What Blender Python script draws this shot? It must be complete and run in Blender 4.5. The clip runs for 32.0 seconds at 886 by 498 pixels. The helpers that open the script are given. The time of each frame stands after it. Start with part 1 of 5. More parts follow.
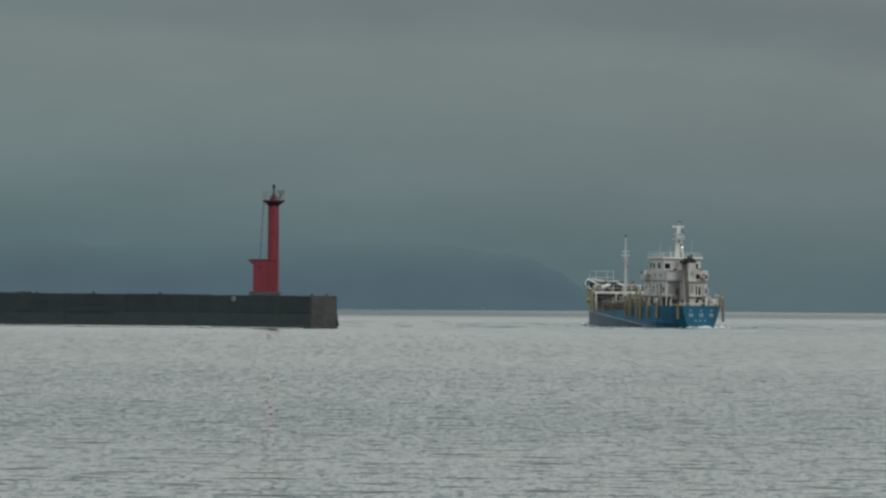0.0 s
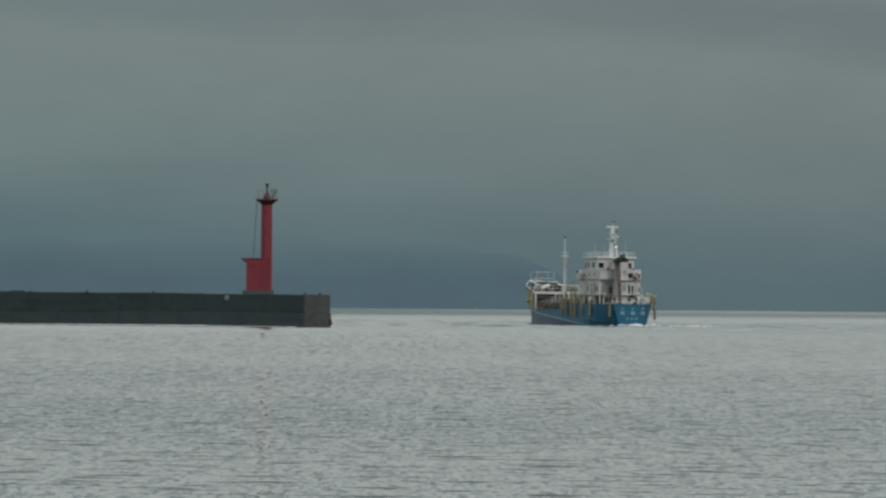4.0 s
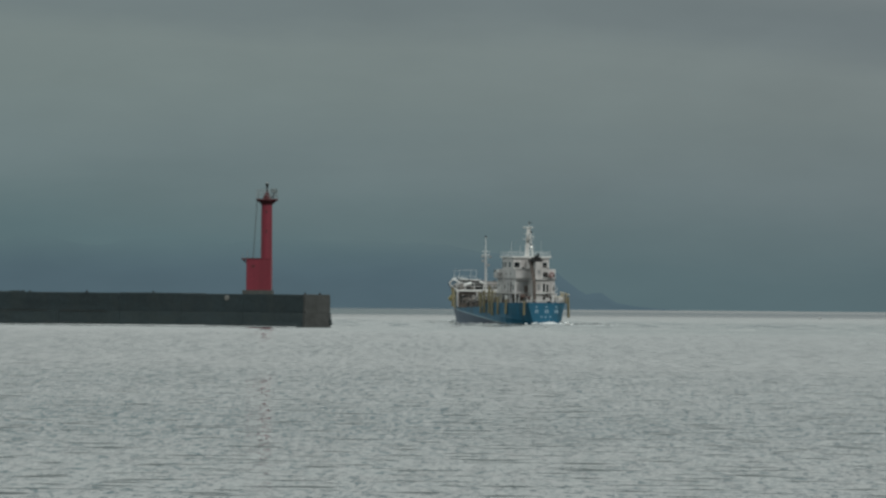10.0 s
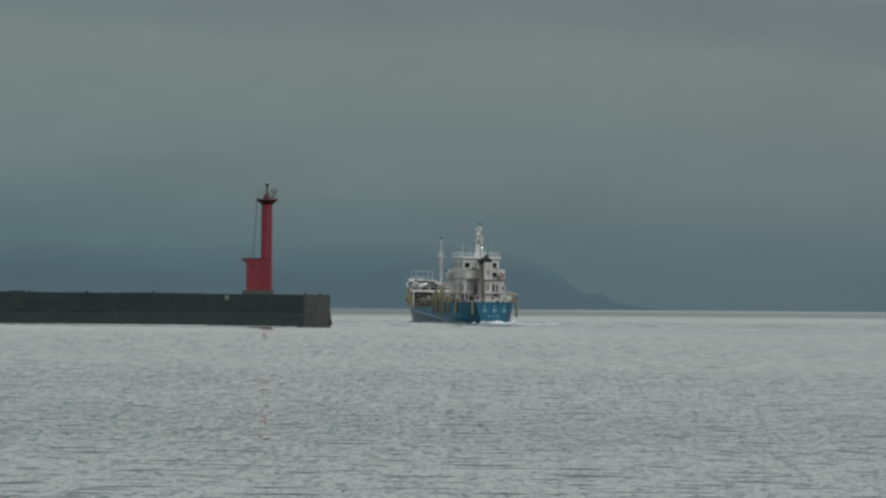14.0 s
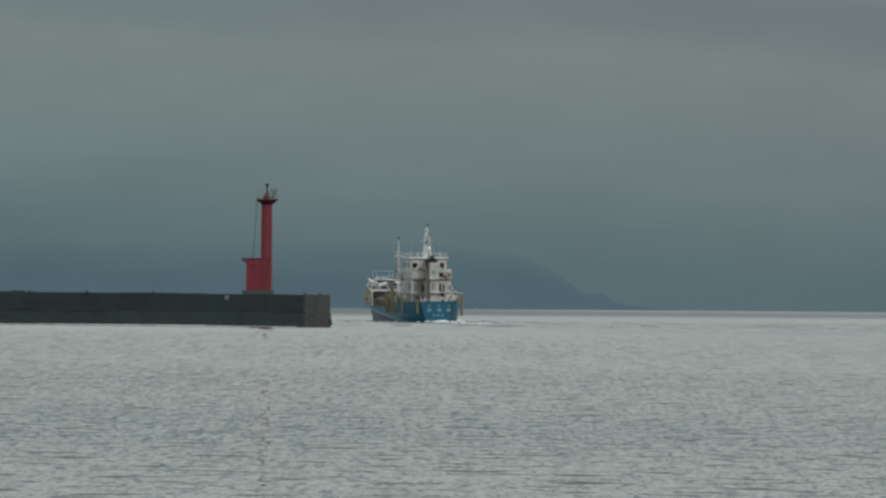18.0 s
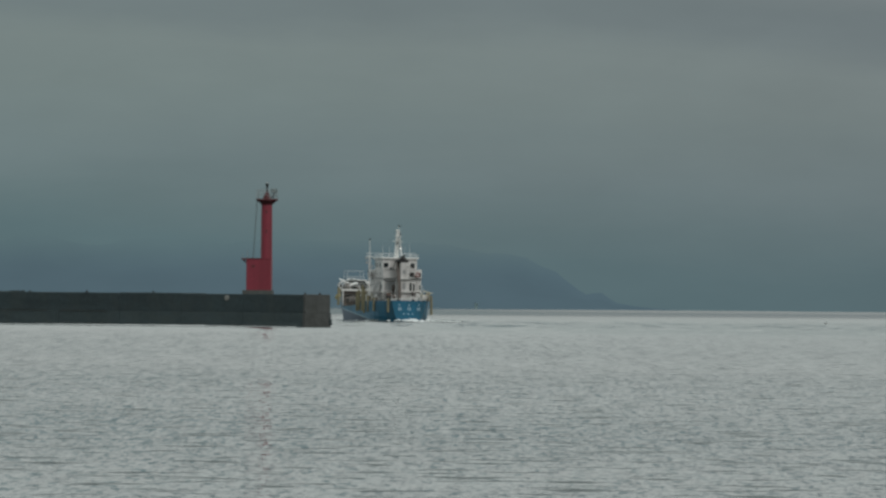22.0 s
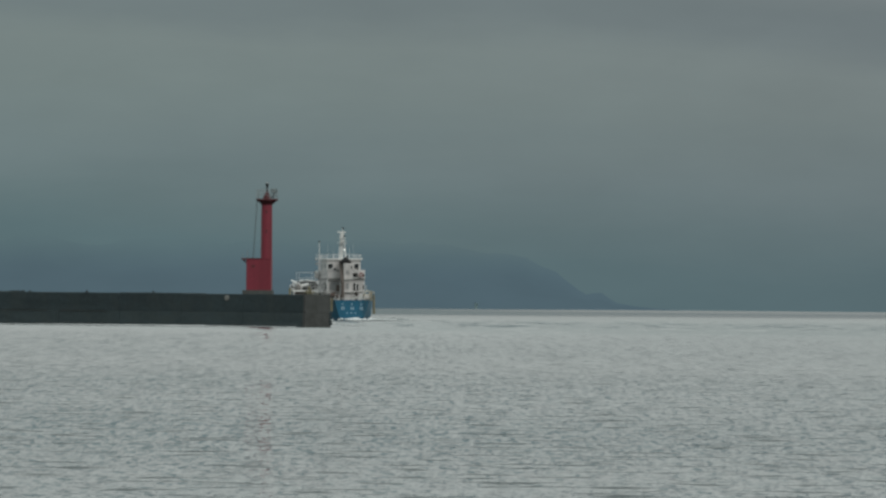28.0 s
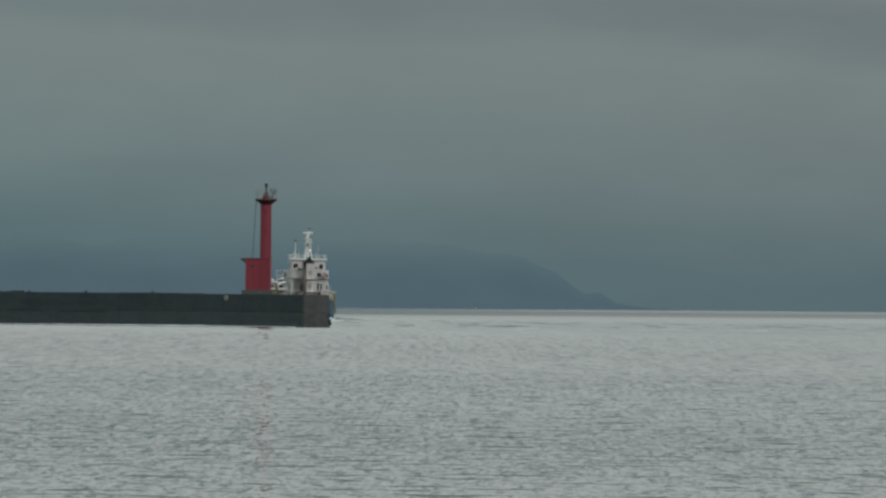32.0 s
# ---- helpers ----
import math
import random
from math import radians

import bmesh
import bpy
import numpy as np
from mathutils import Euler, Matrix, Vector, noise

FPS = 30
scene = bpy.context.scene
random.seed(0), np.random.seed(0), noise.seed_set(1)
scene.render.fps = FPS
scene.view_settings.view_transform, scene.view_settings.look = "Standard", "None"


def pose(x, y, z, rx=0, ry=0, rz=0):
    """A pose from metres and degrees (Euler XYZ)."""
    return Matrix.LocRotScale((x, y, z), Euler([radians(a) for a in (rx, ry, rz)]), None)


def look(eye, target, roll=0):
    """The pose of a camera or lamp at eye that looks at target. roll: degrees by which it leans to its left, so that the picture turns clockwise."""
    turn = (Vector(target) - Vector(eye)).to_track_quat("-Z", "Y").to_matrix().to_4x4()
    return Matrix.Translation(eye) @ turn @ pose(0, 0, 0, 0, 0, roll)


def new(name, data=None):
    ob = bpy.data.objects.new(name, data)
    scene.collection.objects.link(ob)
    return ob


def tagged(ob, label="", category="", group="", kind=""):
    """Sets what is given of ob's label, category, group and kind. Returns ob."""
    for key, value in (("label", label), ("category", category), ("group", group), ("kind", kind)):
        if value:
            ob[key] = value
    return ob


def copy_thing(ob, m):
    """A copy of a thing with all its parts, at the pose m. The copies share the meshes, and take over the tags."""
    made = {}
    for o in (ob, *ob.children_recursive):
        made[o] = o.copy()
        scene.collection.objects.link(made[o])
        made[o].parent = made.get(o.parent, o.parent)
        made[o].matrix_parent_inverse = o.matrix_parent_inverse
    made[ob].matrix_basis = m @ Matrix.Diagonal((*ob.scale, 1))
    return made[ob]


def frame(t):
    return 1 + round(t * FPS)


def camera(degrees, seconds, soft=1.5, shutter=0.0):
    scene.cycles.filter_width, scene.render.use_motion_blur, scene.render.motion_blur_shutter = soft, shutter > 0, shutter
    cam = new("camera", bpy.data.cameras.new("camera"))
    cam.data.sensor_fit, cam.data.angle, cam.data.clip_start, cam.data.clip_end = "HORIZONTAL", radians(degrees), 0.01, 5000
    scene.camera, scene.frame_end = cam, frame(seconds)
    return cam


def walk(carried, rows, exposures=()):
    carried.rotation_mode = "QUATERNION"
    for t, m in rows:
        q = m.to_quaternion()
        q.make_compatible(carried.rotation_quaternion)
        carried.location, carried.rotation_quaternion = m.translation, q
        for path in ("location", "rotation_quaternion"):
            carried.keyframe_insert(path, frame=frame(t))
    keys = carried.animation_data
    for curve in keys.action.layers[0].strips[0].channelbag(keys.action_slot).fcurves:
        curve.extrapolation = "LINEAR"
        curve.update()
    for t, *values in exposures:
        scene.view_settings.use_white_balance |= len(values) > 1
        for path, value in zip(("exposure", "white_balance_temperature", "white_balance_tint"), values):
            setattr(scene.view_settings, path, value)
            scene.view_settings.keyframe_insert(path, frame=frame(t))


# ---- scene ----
cam = camera(5.61, 32.0, soft=2.6)
EYE = (0.0, 0.0, 2.97)
FOCAL = 16000.0


def aim(right, up):
    """The camera's pose, turned from its resting line by small angles in units of 1/FOCAL."""
    a, e = right / FOCAL, (95.2 + up) / FOCAL
    return look(EYE, (1000 * math.sin(a), 1000 * math.cos(a), EYE[2] + 1000 * math.tan(e)), 0.527)


# the operator settles a slow pan in the first two seconds, then holds still
walk(cam, [(0, aim(-12.0, 2.0)), (0.1, aim(-9.2, 1.9)), (0.2, aim(-8.0, 1.7)), (0.4, aim(-6.0, 1.2)), (0.6, aim(-4.6, 0.8)),
           (1.0, aim(-3.0, 0.6)), (1.5, aim(-2.0, 0.2)), (2.0, aim(-1.2, 0.0)), (3.0, aim(-0.2, 0.0)), (5.0, aim(0, 0)),
           (31.5, aim(0, 0)), (32.0, aim(1.4, 0.0))])

# ---- light: high overcast, brighter overhead than near the horizon, soft sun from the right behind ----
SUN_ELEV, SUN_AZ = radians(38), radians(148)      # azimuth clockwise from the way the camera looks
world = bpy.data.worlds.new("overcast_sky")
scene.world = world
world.use_nodes = True
wn, wl = world.node_tree.nodes, world.node_tree.links
wn.clear()
sky = wn.new("ShaderNodeTexSky")
sky.sky_type = "NISHITA"
sky.sun_disc = False
sky.sun_elevation, sky.sun_rotation = SUN_ELEV, SUN_AZ
sky.dust_density, sky.ozone_density = 4.0, 1.5
coord = wn.new("ShaderNodeTexCoord")
axes = wn.new("ShaderNodeSeparateXYZ")
wl.new(coord.outputs["Generated"], axes.inputs[0])
stretch = wn.new("ShaderNodeMapping")
stretch.inputs["Scale"].default_value = (14, 14, 95)
wl.new(coord.outputs["Generated"], stretch.inputs[0])
cloud = wn.new("ShaderNodeTexNoise")
cloud.inputs["Scale"].default_value, cloud.inputs["Detail"].default_value, cloud.inputs["Roughness"].default_value = 1.0, 5, 0.55
cloud.inputs["Distortion"].default_value = 0.4
wl.new(stretch.outputs[0], cloud.inputs[0])


def wmath(op, a, b):
    n = wn.new("ShaderNodeMath")
    n.operation = op
    for i, v in enumerate((a, b)):
        if isinstance(v, (int, float)):
            n.inputs[i].default_value = v
        else:
            wl.new(v, n.inputs[i])
    return n.outputs[0]


lift = wmath("MULTIPLY", wmath("SUBTRACT", cloud.outputs["Fac"], 0.5), 0.010)
tilt = wmath("MULTIPLY", wmath("MINIMUM", wmath("MAXIMUM", axes.outputs[0], -0.3), 0.3), 0.042)     # the cloud base slopes
height = wmath("MAXIMUM", wmath("ADD", wmath("ADD", axes.outputs[2], tilt), lift), 0.0)
height = wmath("POWER", height, 0.4)
ramp = wn.new("ShaderNodeValToRGB")
wl.new(height, ramp.inputs[0])
STOPS = ((0.0, (.088, .146, .163)), (.118, (.102, .160, .174)), (.15, (.120, .175, .185)), (.187, (.152, .203, .210)),
         (.22, (.173, .221, .220)), (.2395, (.184, .230, .228)), (.2515, (.157, .199, .206)), (.260, (.160, .202, .208)), (.33, (.383, .409, .398)),
         (.43, (.545, .592, .573)), (.58, (.560, .635, .618)), (1.0, (.70, .75, .745)))
while len(ramp.color_ramp.elements) < len(STOPS):
    ramp.color_ramp.elements.new(0.5)
for el, (p, c) in zip(ramp.color_ramp.elements, STOPS):
    el.position, el.color = p, (*c, 1)
glow_low = wn.new("ShaderNodeBackground")
glow_low.inputs["Strength"].default_value = 0.05
wl.new(sky.outputs[0], glow_low.inputs[0])
cover = wn.new("ShaderNodeBackground")
cover.inputs["Strength"].default_value = 1.0
# the cloud is a little warmer towards the right of the bay
side = wn.new("ShaderNodeMapRange")
side.inputs["From Min"].default_value, side.inputs["From Max"].default_value = -0.04, 0.06
wl.new(axes.outputs[0], side.inputs[0])
warm = wn.new("ShaderNodeMix")
warm.data_type = "RGBA"
wl.new(side.outputs[0], warm.inputs["Factor"])
warm.inputs["A"].default_value, warm.inputs["B"].default_value = (1.045, 1.036, 1.028, 1), (1.005, 0.960, 0.974, 1)
# thin shreds of cloud, a little lighter and darker
shred_lie = wn.new("ShaderNodeMapping")
shred_lie.inputs["Scale"].default_value = (38, 38, 95)
wl.new(coord.outputs["Generated"], shred_lie.inputs[0])
shreds = wn.new("ShaderNodeTexNoise")
shreds.inputs["Scale"].default_value, shreds.inputs["Detail"].default_value, shreds.inputs["Roughness"].default_value = 1.0, 6, 0.6
wl.new(shred_lie.outputs[0], shreds.inputs[0])
gain = wmath("ADD", wmath("MULTIPLY", wmath("SUBTRACT", shreds.outputs["Fac"], 0.5), 0.22), 1.0)
toned, patchy = wn.new("ShaderNodeVectorMath"), wn.new("ShaderNodeVectorMath")
toned.operation, patchy.operation = "MULTIPLY", "SCALE"
wl.new(ramp.outputs[0], toned.inputs[0])
low_cloud, even = wn.new("ShaderNodeMapRange"), wn.new("ShaderNodeMix")
even.data_type = "RGBA"
low_cloud.inputs["From Min"].default_value, low_cloud.inputs["From Max"].default_value = 0.033, 0.052
wl.new(axes.outputs[2], low_cloud.inputs[0])
wl.new(low_cloud.outputs[0], even.inputs["Factor"])
wl.new(warm.outputs["Result"], even.inputs["A"])
even.inputs["B"].default_value = (1, 1, 1, 1)
wl.new(even.outputs["Result"], toned.inputs[1])
wl.new(toned.outputs[0], patchy.inputs[0])
wl.new(gain, patchy.inputs["Scale"])
wl.new(patchy.outputs[0], cover.inputs[0])
mixed = wn.new("ShaderNodeMixShader")
mixed.inputs[0].default_value = 0.97
wl.new(glow_low.outputs[0], mixed.inputs[1])
wl.new(cover.outputs[0], mixed.inputs[2])
out = wn.new("ShaderNodeOutputWorld")
wl.new(mixed.outputs[0], out.inputs[0])

sun = new("sun", bpy.data.lights.new("sun", "SUN"))
sun.data.energy, sun.data.angle, sun.data.color = 0.78, radians(14), (1.0, 0.97, 0.92)
SUN_WAY = Vector((math.sin(SUN_AZ) * math.cos(SUN_ELEV), math.cos(SUN_AZ) * math.cos(SUN_ELEV), math.sin(SUN_ELEV)))
sun.matrix_world = look(SUN_WAY * 300, (0, 0, 0))


# ---- materials ----
def mat(name, color, rough=0.6, metal=0.0, grain=2.0, amount=0.18, streak=0.0, dirt=None, dirt_amount=0.35, bump=0.02, glow=0.0):
    """Paint or stone: base colour varied at two scales, optional runs of dirt down the face, fine relief."""
    m = bpy.data.materials.new(name)
    m.use_nodes = True
    n, l = m.node_tree.nodes, m.node_tree.links
    b = n["Principled BSDF"]
    b.inputs["Roughness"].default_value, b.inputs["Metallic"].default_value = rough, metal
    tc = n.new("ShaderNodeTexCoord")
    fine, broad = n.new("ShaderNodeTexNoise"), n.new("ShaderNodeTexNoise")
    for t, s, d in ((fine, grain * 6, 5), (broad, grain * 0.5, 3)):
        t.inputs["Scale"].default_value, t.inputs["Detail"].default_value = s, d
        l.new(tc.outputs["Object"], t.inputs[0])
    add = n.new("ShaderNodeMath")
    add.operation = "ADD"
    l.new(fine.outputs["Fac"], add.inputs[0])
    l.new(broad.outputs["Fac"], add.inputs[1])
    spread = n.new("ShaderNodeMapRange")
    spread.inputs["From Min"].default_value, spread.inputs["From Max"].default_value = 0.6, 1.4
    spread.inputs["To Min"].default_value, spread.inputs["To Max"].default_value = 1 - amount, 1 + amount
    l.new(add.outputs[0], spread.inputs[0])
    tone = n.new("ShaderNodeVectorMath")
    tone.operation = "SCALE"
    tone.inputs[0].default_value = color
    l.new(spread.outputs[0], tone.inputs["Scale"])
    last = tone.outputs[0]
    if dirt:
        runs, mp = n.new("ShaderNodeTexNoise"), n.new("ShaderNodeMapping")
        k = grain
        mp.inputs["Scale"].default_value = (k, k, k * (1 - 0.9 * streak))
        l.new(tc.outputs["Object"], mp.inputs[0])
        l.new(mp.outputs[0], runs.inputs[0])
        runs.inputs["Detail"].default_value, runs.inputs["Scale"].default_value = 6, 1.3
        cut = n.new("ShaderNodeMapRange")
        cut.inputs["From Min"].default_value, cut.inputs["From Max"].default_value = 0.48, 0.72
        cut.inputs["To Max"].default_value = dirt_amount
        l.new(runs.outputs["Fac"], cut.inputs[0])
        mix = n.new("ShaderNodeMix")
        mix.data_type = "RGBA"
        l.new(cut.outputs[0], mix.inputs["Factor"])
        l.new(last, mix.inputs["A"])
        mix.inputs["B"].default_value = (*dirt, 1)
        last = mix.outputs["Result"]
    l.new(last, b.inputs["Base Color"])
    if bump:
        bp = n.new("ShaderNodeBump")
        bp.inputs["Distance"].default_value, bp.inputs["Strength"].default_value = bump, 0.6
        l.new(fine.outputs["Fac"], bp.inputs["Height"])
        l.new(bp.outputs[0], b.inputs["Normal"])
    if glow:
        b.inputs["Emission Color"].default_value = (1, 0.97, 0.9, 1)
        b.inputs["Emission Strength"].default_value = glow
    return m


RUST = (0.13, 0.085, 0.06)
HULL_BLUE = mat("hull_blue", (0.007, 0.118, 0.205), 0.45, grain=0.6, amount=0.22, streak=0.9, dirt=(0.015, 0.06, 0.085), dirt_amount=0.75)
BOOT = mat("boot_top_paint", (0.18, 0.225, 0.285), 0.6, grain=0.5, streak=0.7, dirt=RUST, dirt_amount=0.15)
STRIPE = mat("pale_blue_stripe", (0.30, 0.42, 0.49), 0.5, grain=1.0)
WHITE = mat("ship_white", (0.575, 0.56, 0.55), 0.45, grain=0.8, amount=0.14, streak=0.92, dirt=(0.25, 0.22, 0.20), dirt_amount=0.6)
RAIL = mat("rail_white", (0.72, 0.72, 0.70), 0.4, grain=3.0, amount=0.08)
DECKPAINT = mat("deck_green_brown", (0.10, 0.088, 0.075), 0.8, grain=0.8, dirt=RUST)
PIPES = mat("pipe_brown_grey", (0.155, 0.142, 0.13), 0.55, grain=1.2, dirt=RUST)
BUFF = mat("buff_paint", (0.41, 0.36, 0.215), 0.55, grain=1.2, streak=0.8, dirt=(0.2, 0.13, 0.07), dirt_amount=0.6)
YELLOW = mat("fender_yellow", (0.235, 0.208, 0.120), 0.65, grain=1.5, amount=0.3, streak=0.85, dirt=(0.14, 0.12, 0.08), dirt_amount=0.7)
FLOAT = mat("float_yellow", (0.62, 0.50, 0.20), 0.5, grain=2.0)
CREAM = mat("cream_paint", (0.50, 0.47, 0.38), 0.5, grain=2.0, amount=0.15)
BROWN = mat("duct_brown", (0.105, 0.085, 0.075), 0.6, grain=1.5, streak=0.8, dirt=RUST)
OXIDE = mat("oxide_red_gear", (0.115, 0.072, 0.062), 0.65, grain=1.5, dirt=RUST, dirt_amount=0.6)
BLACK = mat("soot_black", (0.012, 0.012, 0.013), 0.7, grain=2.0)
PANE = mat("dark_pane", (0.012, 0.016, 0.02), 0.12, bump=0)
# grey of decks and fittings, and the painted shade of the arched panel
RECESS = mat("grey_and_recess_shade", (0.27, 0.275, 0.275), 0.7, grain=1.0)
ORANGE = mat("lifebuoy_orange", (0.26, 0.075, 0.065), 0.5, grain=3.0)
LETTER = mat("letter_white", (0.38, 0.52, 0.60), 0.5, grain=4.0)
# glow for the glint on the mast, no real light source
GLINT = mat("glint_glow", (0.9, 0.9, 0.88), 0.3, bump=0, glow=0.9)
FOAM = mat("foam_white", (0.80, 0.83, 0.83), 0.85, grain=3.0, amount=0.15, bump=0.05)
CONCRETE = mat("wet_dark_concrete", (0.033, 0.050, 0.054), 0.7, grain=0.35, amount=0.3, streak=-0.5, dirt=(0.046, 0.060, 0.056), dirt_amount=0.6, bump=0.05)
CONCRETE_CAP = mat("weathered_concrete", (0.026, 0.041, 0.045), 0.85, grain=0.4, amount=0.3, streak=0.6, dirt=(0.040, 0.050, 0.048), dirt_amount=0.5, bump=0.05)
# the end face's sunlit lightness is in this colour; the tide crust shares it
CONCRETE_END = mat("lit_end_and_crust_concrete", (0.066, 0.069, 0.066), 0.85, grain=0.5, amount=0.25, streak=0.5, dirt=(0.045, 0.048, 0.043), dirt_amount=0.6, bump=0.05)
PLINTH = mat("plinth_concrete", (0.075, 0.08, 0.075), 0.85, grain=0.8, amount=0.25)
RED = mat("signal_red", (0.215, 0.022, 0.040), 0.5, grain=0.5, amount=0.14, streak=0.9, dirt=(0.13, 0.012, 0.02), dirt_amount=0.6)
RED_DARK = mat("gallery_red", (0.085, 0.016, 0.019), 0.6, grain=1.0)
STEEL = mat("galvanised_steel", (0.32, 0.34, 0.34), 0.45, metal=0.6, grain=4.0)
SOLAR = mat("solar_cell", (0.06, 0.09, 0.09), 0.3, grain=3.0)
LENS = mat("lantern_dark", (0.03, 0.035, 0.035), 0.2, bump=0)
STAIN = mat("pale_plate", (0.20, 0.20, 0.185), 0.8, grain=2.0, amount=0.3)
# ---- building helpers ----
def part(name, bm, material, parent=None, label="", m=None):
    """Link a bmesh as one mesh object under a thing or under one of its parts."""
    bmesh.ops.recalc_face_normals(bm, faces=bm.faces)
    me = bpy.data.meshes.new(name)
    bm.to_mesh(me)
    bm.free()
    me.materials.append(material)
    ob = new(name, me)
    if parent:
        ob.parent = parent
    if m:
        ob.matrix_basis = m
    if label:
        ob["label"] = label
    return ob


def base(name, m, label, category, group="", kind=""):
    ob = new(name)
    ob.empty_display_size = 0.5
    ob.matrix_basis = m
    return tagged(ob, label, category, group, kind)


def add_box(bm, lo, hi, bevel=0.0):
    """A box from corner to corner, its edges rounded."""
    c = [(a + b) / 2 for a, b in zip(lo, hi)]
    d = [max(b - a, 0.005) for a, b in zip(lo, hi)]
    r = bmesh.ops.create_cube(bm, size=1, matrix=Matrix.Translation(c) @ Matrix.Diagonal((*d, 1)))
    if bevel:
        edges = list({e for v in r["verts"] for e in v.link_edges})
        bmesh.ops.bevel(bm, geom=edges, offset=bevel, segments=2, affect="EDGES", profile=0.5)
    return bm


def add_tube(bm, a, b, r, r2=None, seg=10):
    """A round bar between two points."""
    a, b = Vector(a), Vector(b)
    m = Matrix.Translation((a + b) / 2) @ (b - a).to_track_quat("Z", "Y").to_matrix().to_4x4()
    bmesh.ops.create_cone(bm, cap_ends=True, segments=seg, radius1=r, radius2=r if r2 is None else r2, depth=(b - a).length, matrix=m)
    return bm


def add_ball(bm, c, r, squash=1.0, seg=10):
    bmesh.ops.create_uvsphere(bm, u_segments=seg, v_segments=max(5, seg // 2), radius=r, matrix=Matrix.Translation(c) @ Matrix.Diagonal((1, 1, squash, 1)))
    return bm


def box(lo, hi, bevel=0.0):
    return add_box(bmesh.new(), lo, hi, bevel)


def tube(a, b, r, r2=None, seg=10):
    return add_tube(bmesh.new(), a, b, r, r2, seg)


def outline(points, z0, z1, bevel=0.0):
    """A prism over a plan outline."""
    bm = bmesh.new()
    low = [bm.verts.new((x, y, z0)) for x, y in points]
    high = [bm.verts.new((x, y, z1)) for x, y in points]
    bm.faces.new(low)
    bm.faces.new(high)
    for i in range(len(points)):
        j = (i + 1) % len(points)
        bm.faces.new((low[i], low[j], high[j], high[i]))
    if bevel:
        bmesh.ops.recalc_face_normals(bm, faces=bm.faces)
        bmesh.ops.bevel(bm, geom=list(bm.edges), offset=bevel, segments=2, affect="EDGES", profile=0.5)
    return bm


def rail(parent, path, height=0.95, step=1.4, bars=(0.5, 0.95), r=0.035, name="rail", material=None):
    """A guard rail along a path: one mesh of posts and bars."""
    bm = bmesh.new()
    for a, b in zip(path, path[1:]):
        a, b = Vector(a), Vector(b)
        n = max(1, round((b - a).length / step))
        for i in range(n + 1):
            p = a.lerp(b, i / n)
            add_tube(bm, p, p + Vector((0, 0, height)), r, seg=5)
        for z in bars:
            up = Vector((0, 0, z * height / 0.95))
            add_tube(bm, a + up, b + up, r * 0.9, seg=5)
    return part(name, bm, material or RAIL, parent)


def ladder(parent, a, b, width, side, rungs, r=0.03, name="ladder", material=None):
    bm = bmesh.new()
    a, b, s = Vector(a), Vector(b), Vector(side) * width / 2
    add_tube(bm, a - s, b - s, r, seg=5)
    add_tube(bm, a + s, b + s, r, seg=5)
    for i in range(rungs):
        p = a.lerp(b, (i + 0.5) / rungs)
        add_tube(bm, p - s, p + s, r * 0.7, seg=5)
    return part(name, bm, material or RAIL, parent)


LEAN = ((0.0, 0.043), (0.03, 0.043), (0.05, 0.050), (0.12, 0.059), (0.165, 0.061), (0.19, 0.082), (0.23, 0.084), (0.31, 0.076), (0.37, 0.046), (0.45, 0.016), (0.60, 0.013), (0.68, 0.0155), (0.80, 0.017), (1.0, 0.017))
STREAK = 3.7
# smooth wave backs: width, length, noise range, weight, seed, and where they come in and die out offshore
CHOP = ((0.19, 1.2, 0.565, 0.62, 0.42, 1.3, (None, (170, 280))), (0.11, 0.8, 0.575, 0.64, 0.36, 9.9, (None, (190, 300))),
        (0.24, 3.2, 0.56, 0.62, 0.40, 3.1, ((160, 240), (330, 480))), (0.14, 2.2, 0.57, 0.64, 0.34, 6.4, ((160, 240), (330, 480))),
        (0.30, 10.0, 0.555, 0.61, 0.36, 7.7, ((280, 420), (760, 900))), (0.20, 6.0, 0.57, 0.63, 0.34, 2.9, ((260, 400), (560, 800))),
        (0.50, 22.0, 0.555, 0.61, 0.40, 4.4, ((430, 600), (860, 950))), (3.0, 45.0, 0.56, 0.63, 0.10, 5.7, ((800, 950), (1400, 1700))),
        (4.0, 80.0, 0.54, 0.58, 0.34, 8.8, ((1080, 1150), (1400, 1700))), (4.0, 110.0, 0.55, 0.63, 0.12, 5.2, ((1320, 1500), (1700, 1900))))


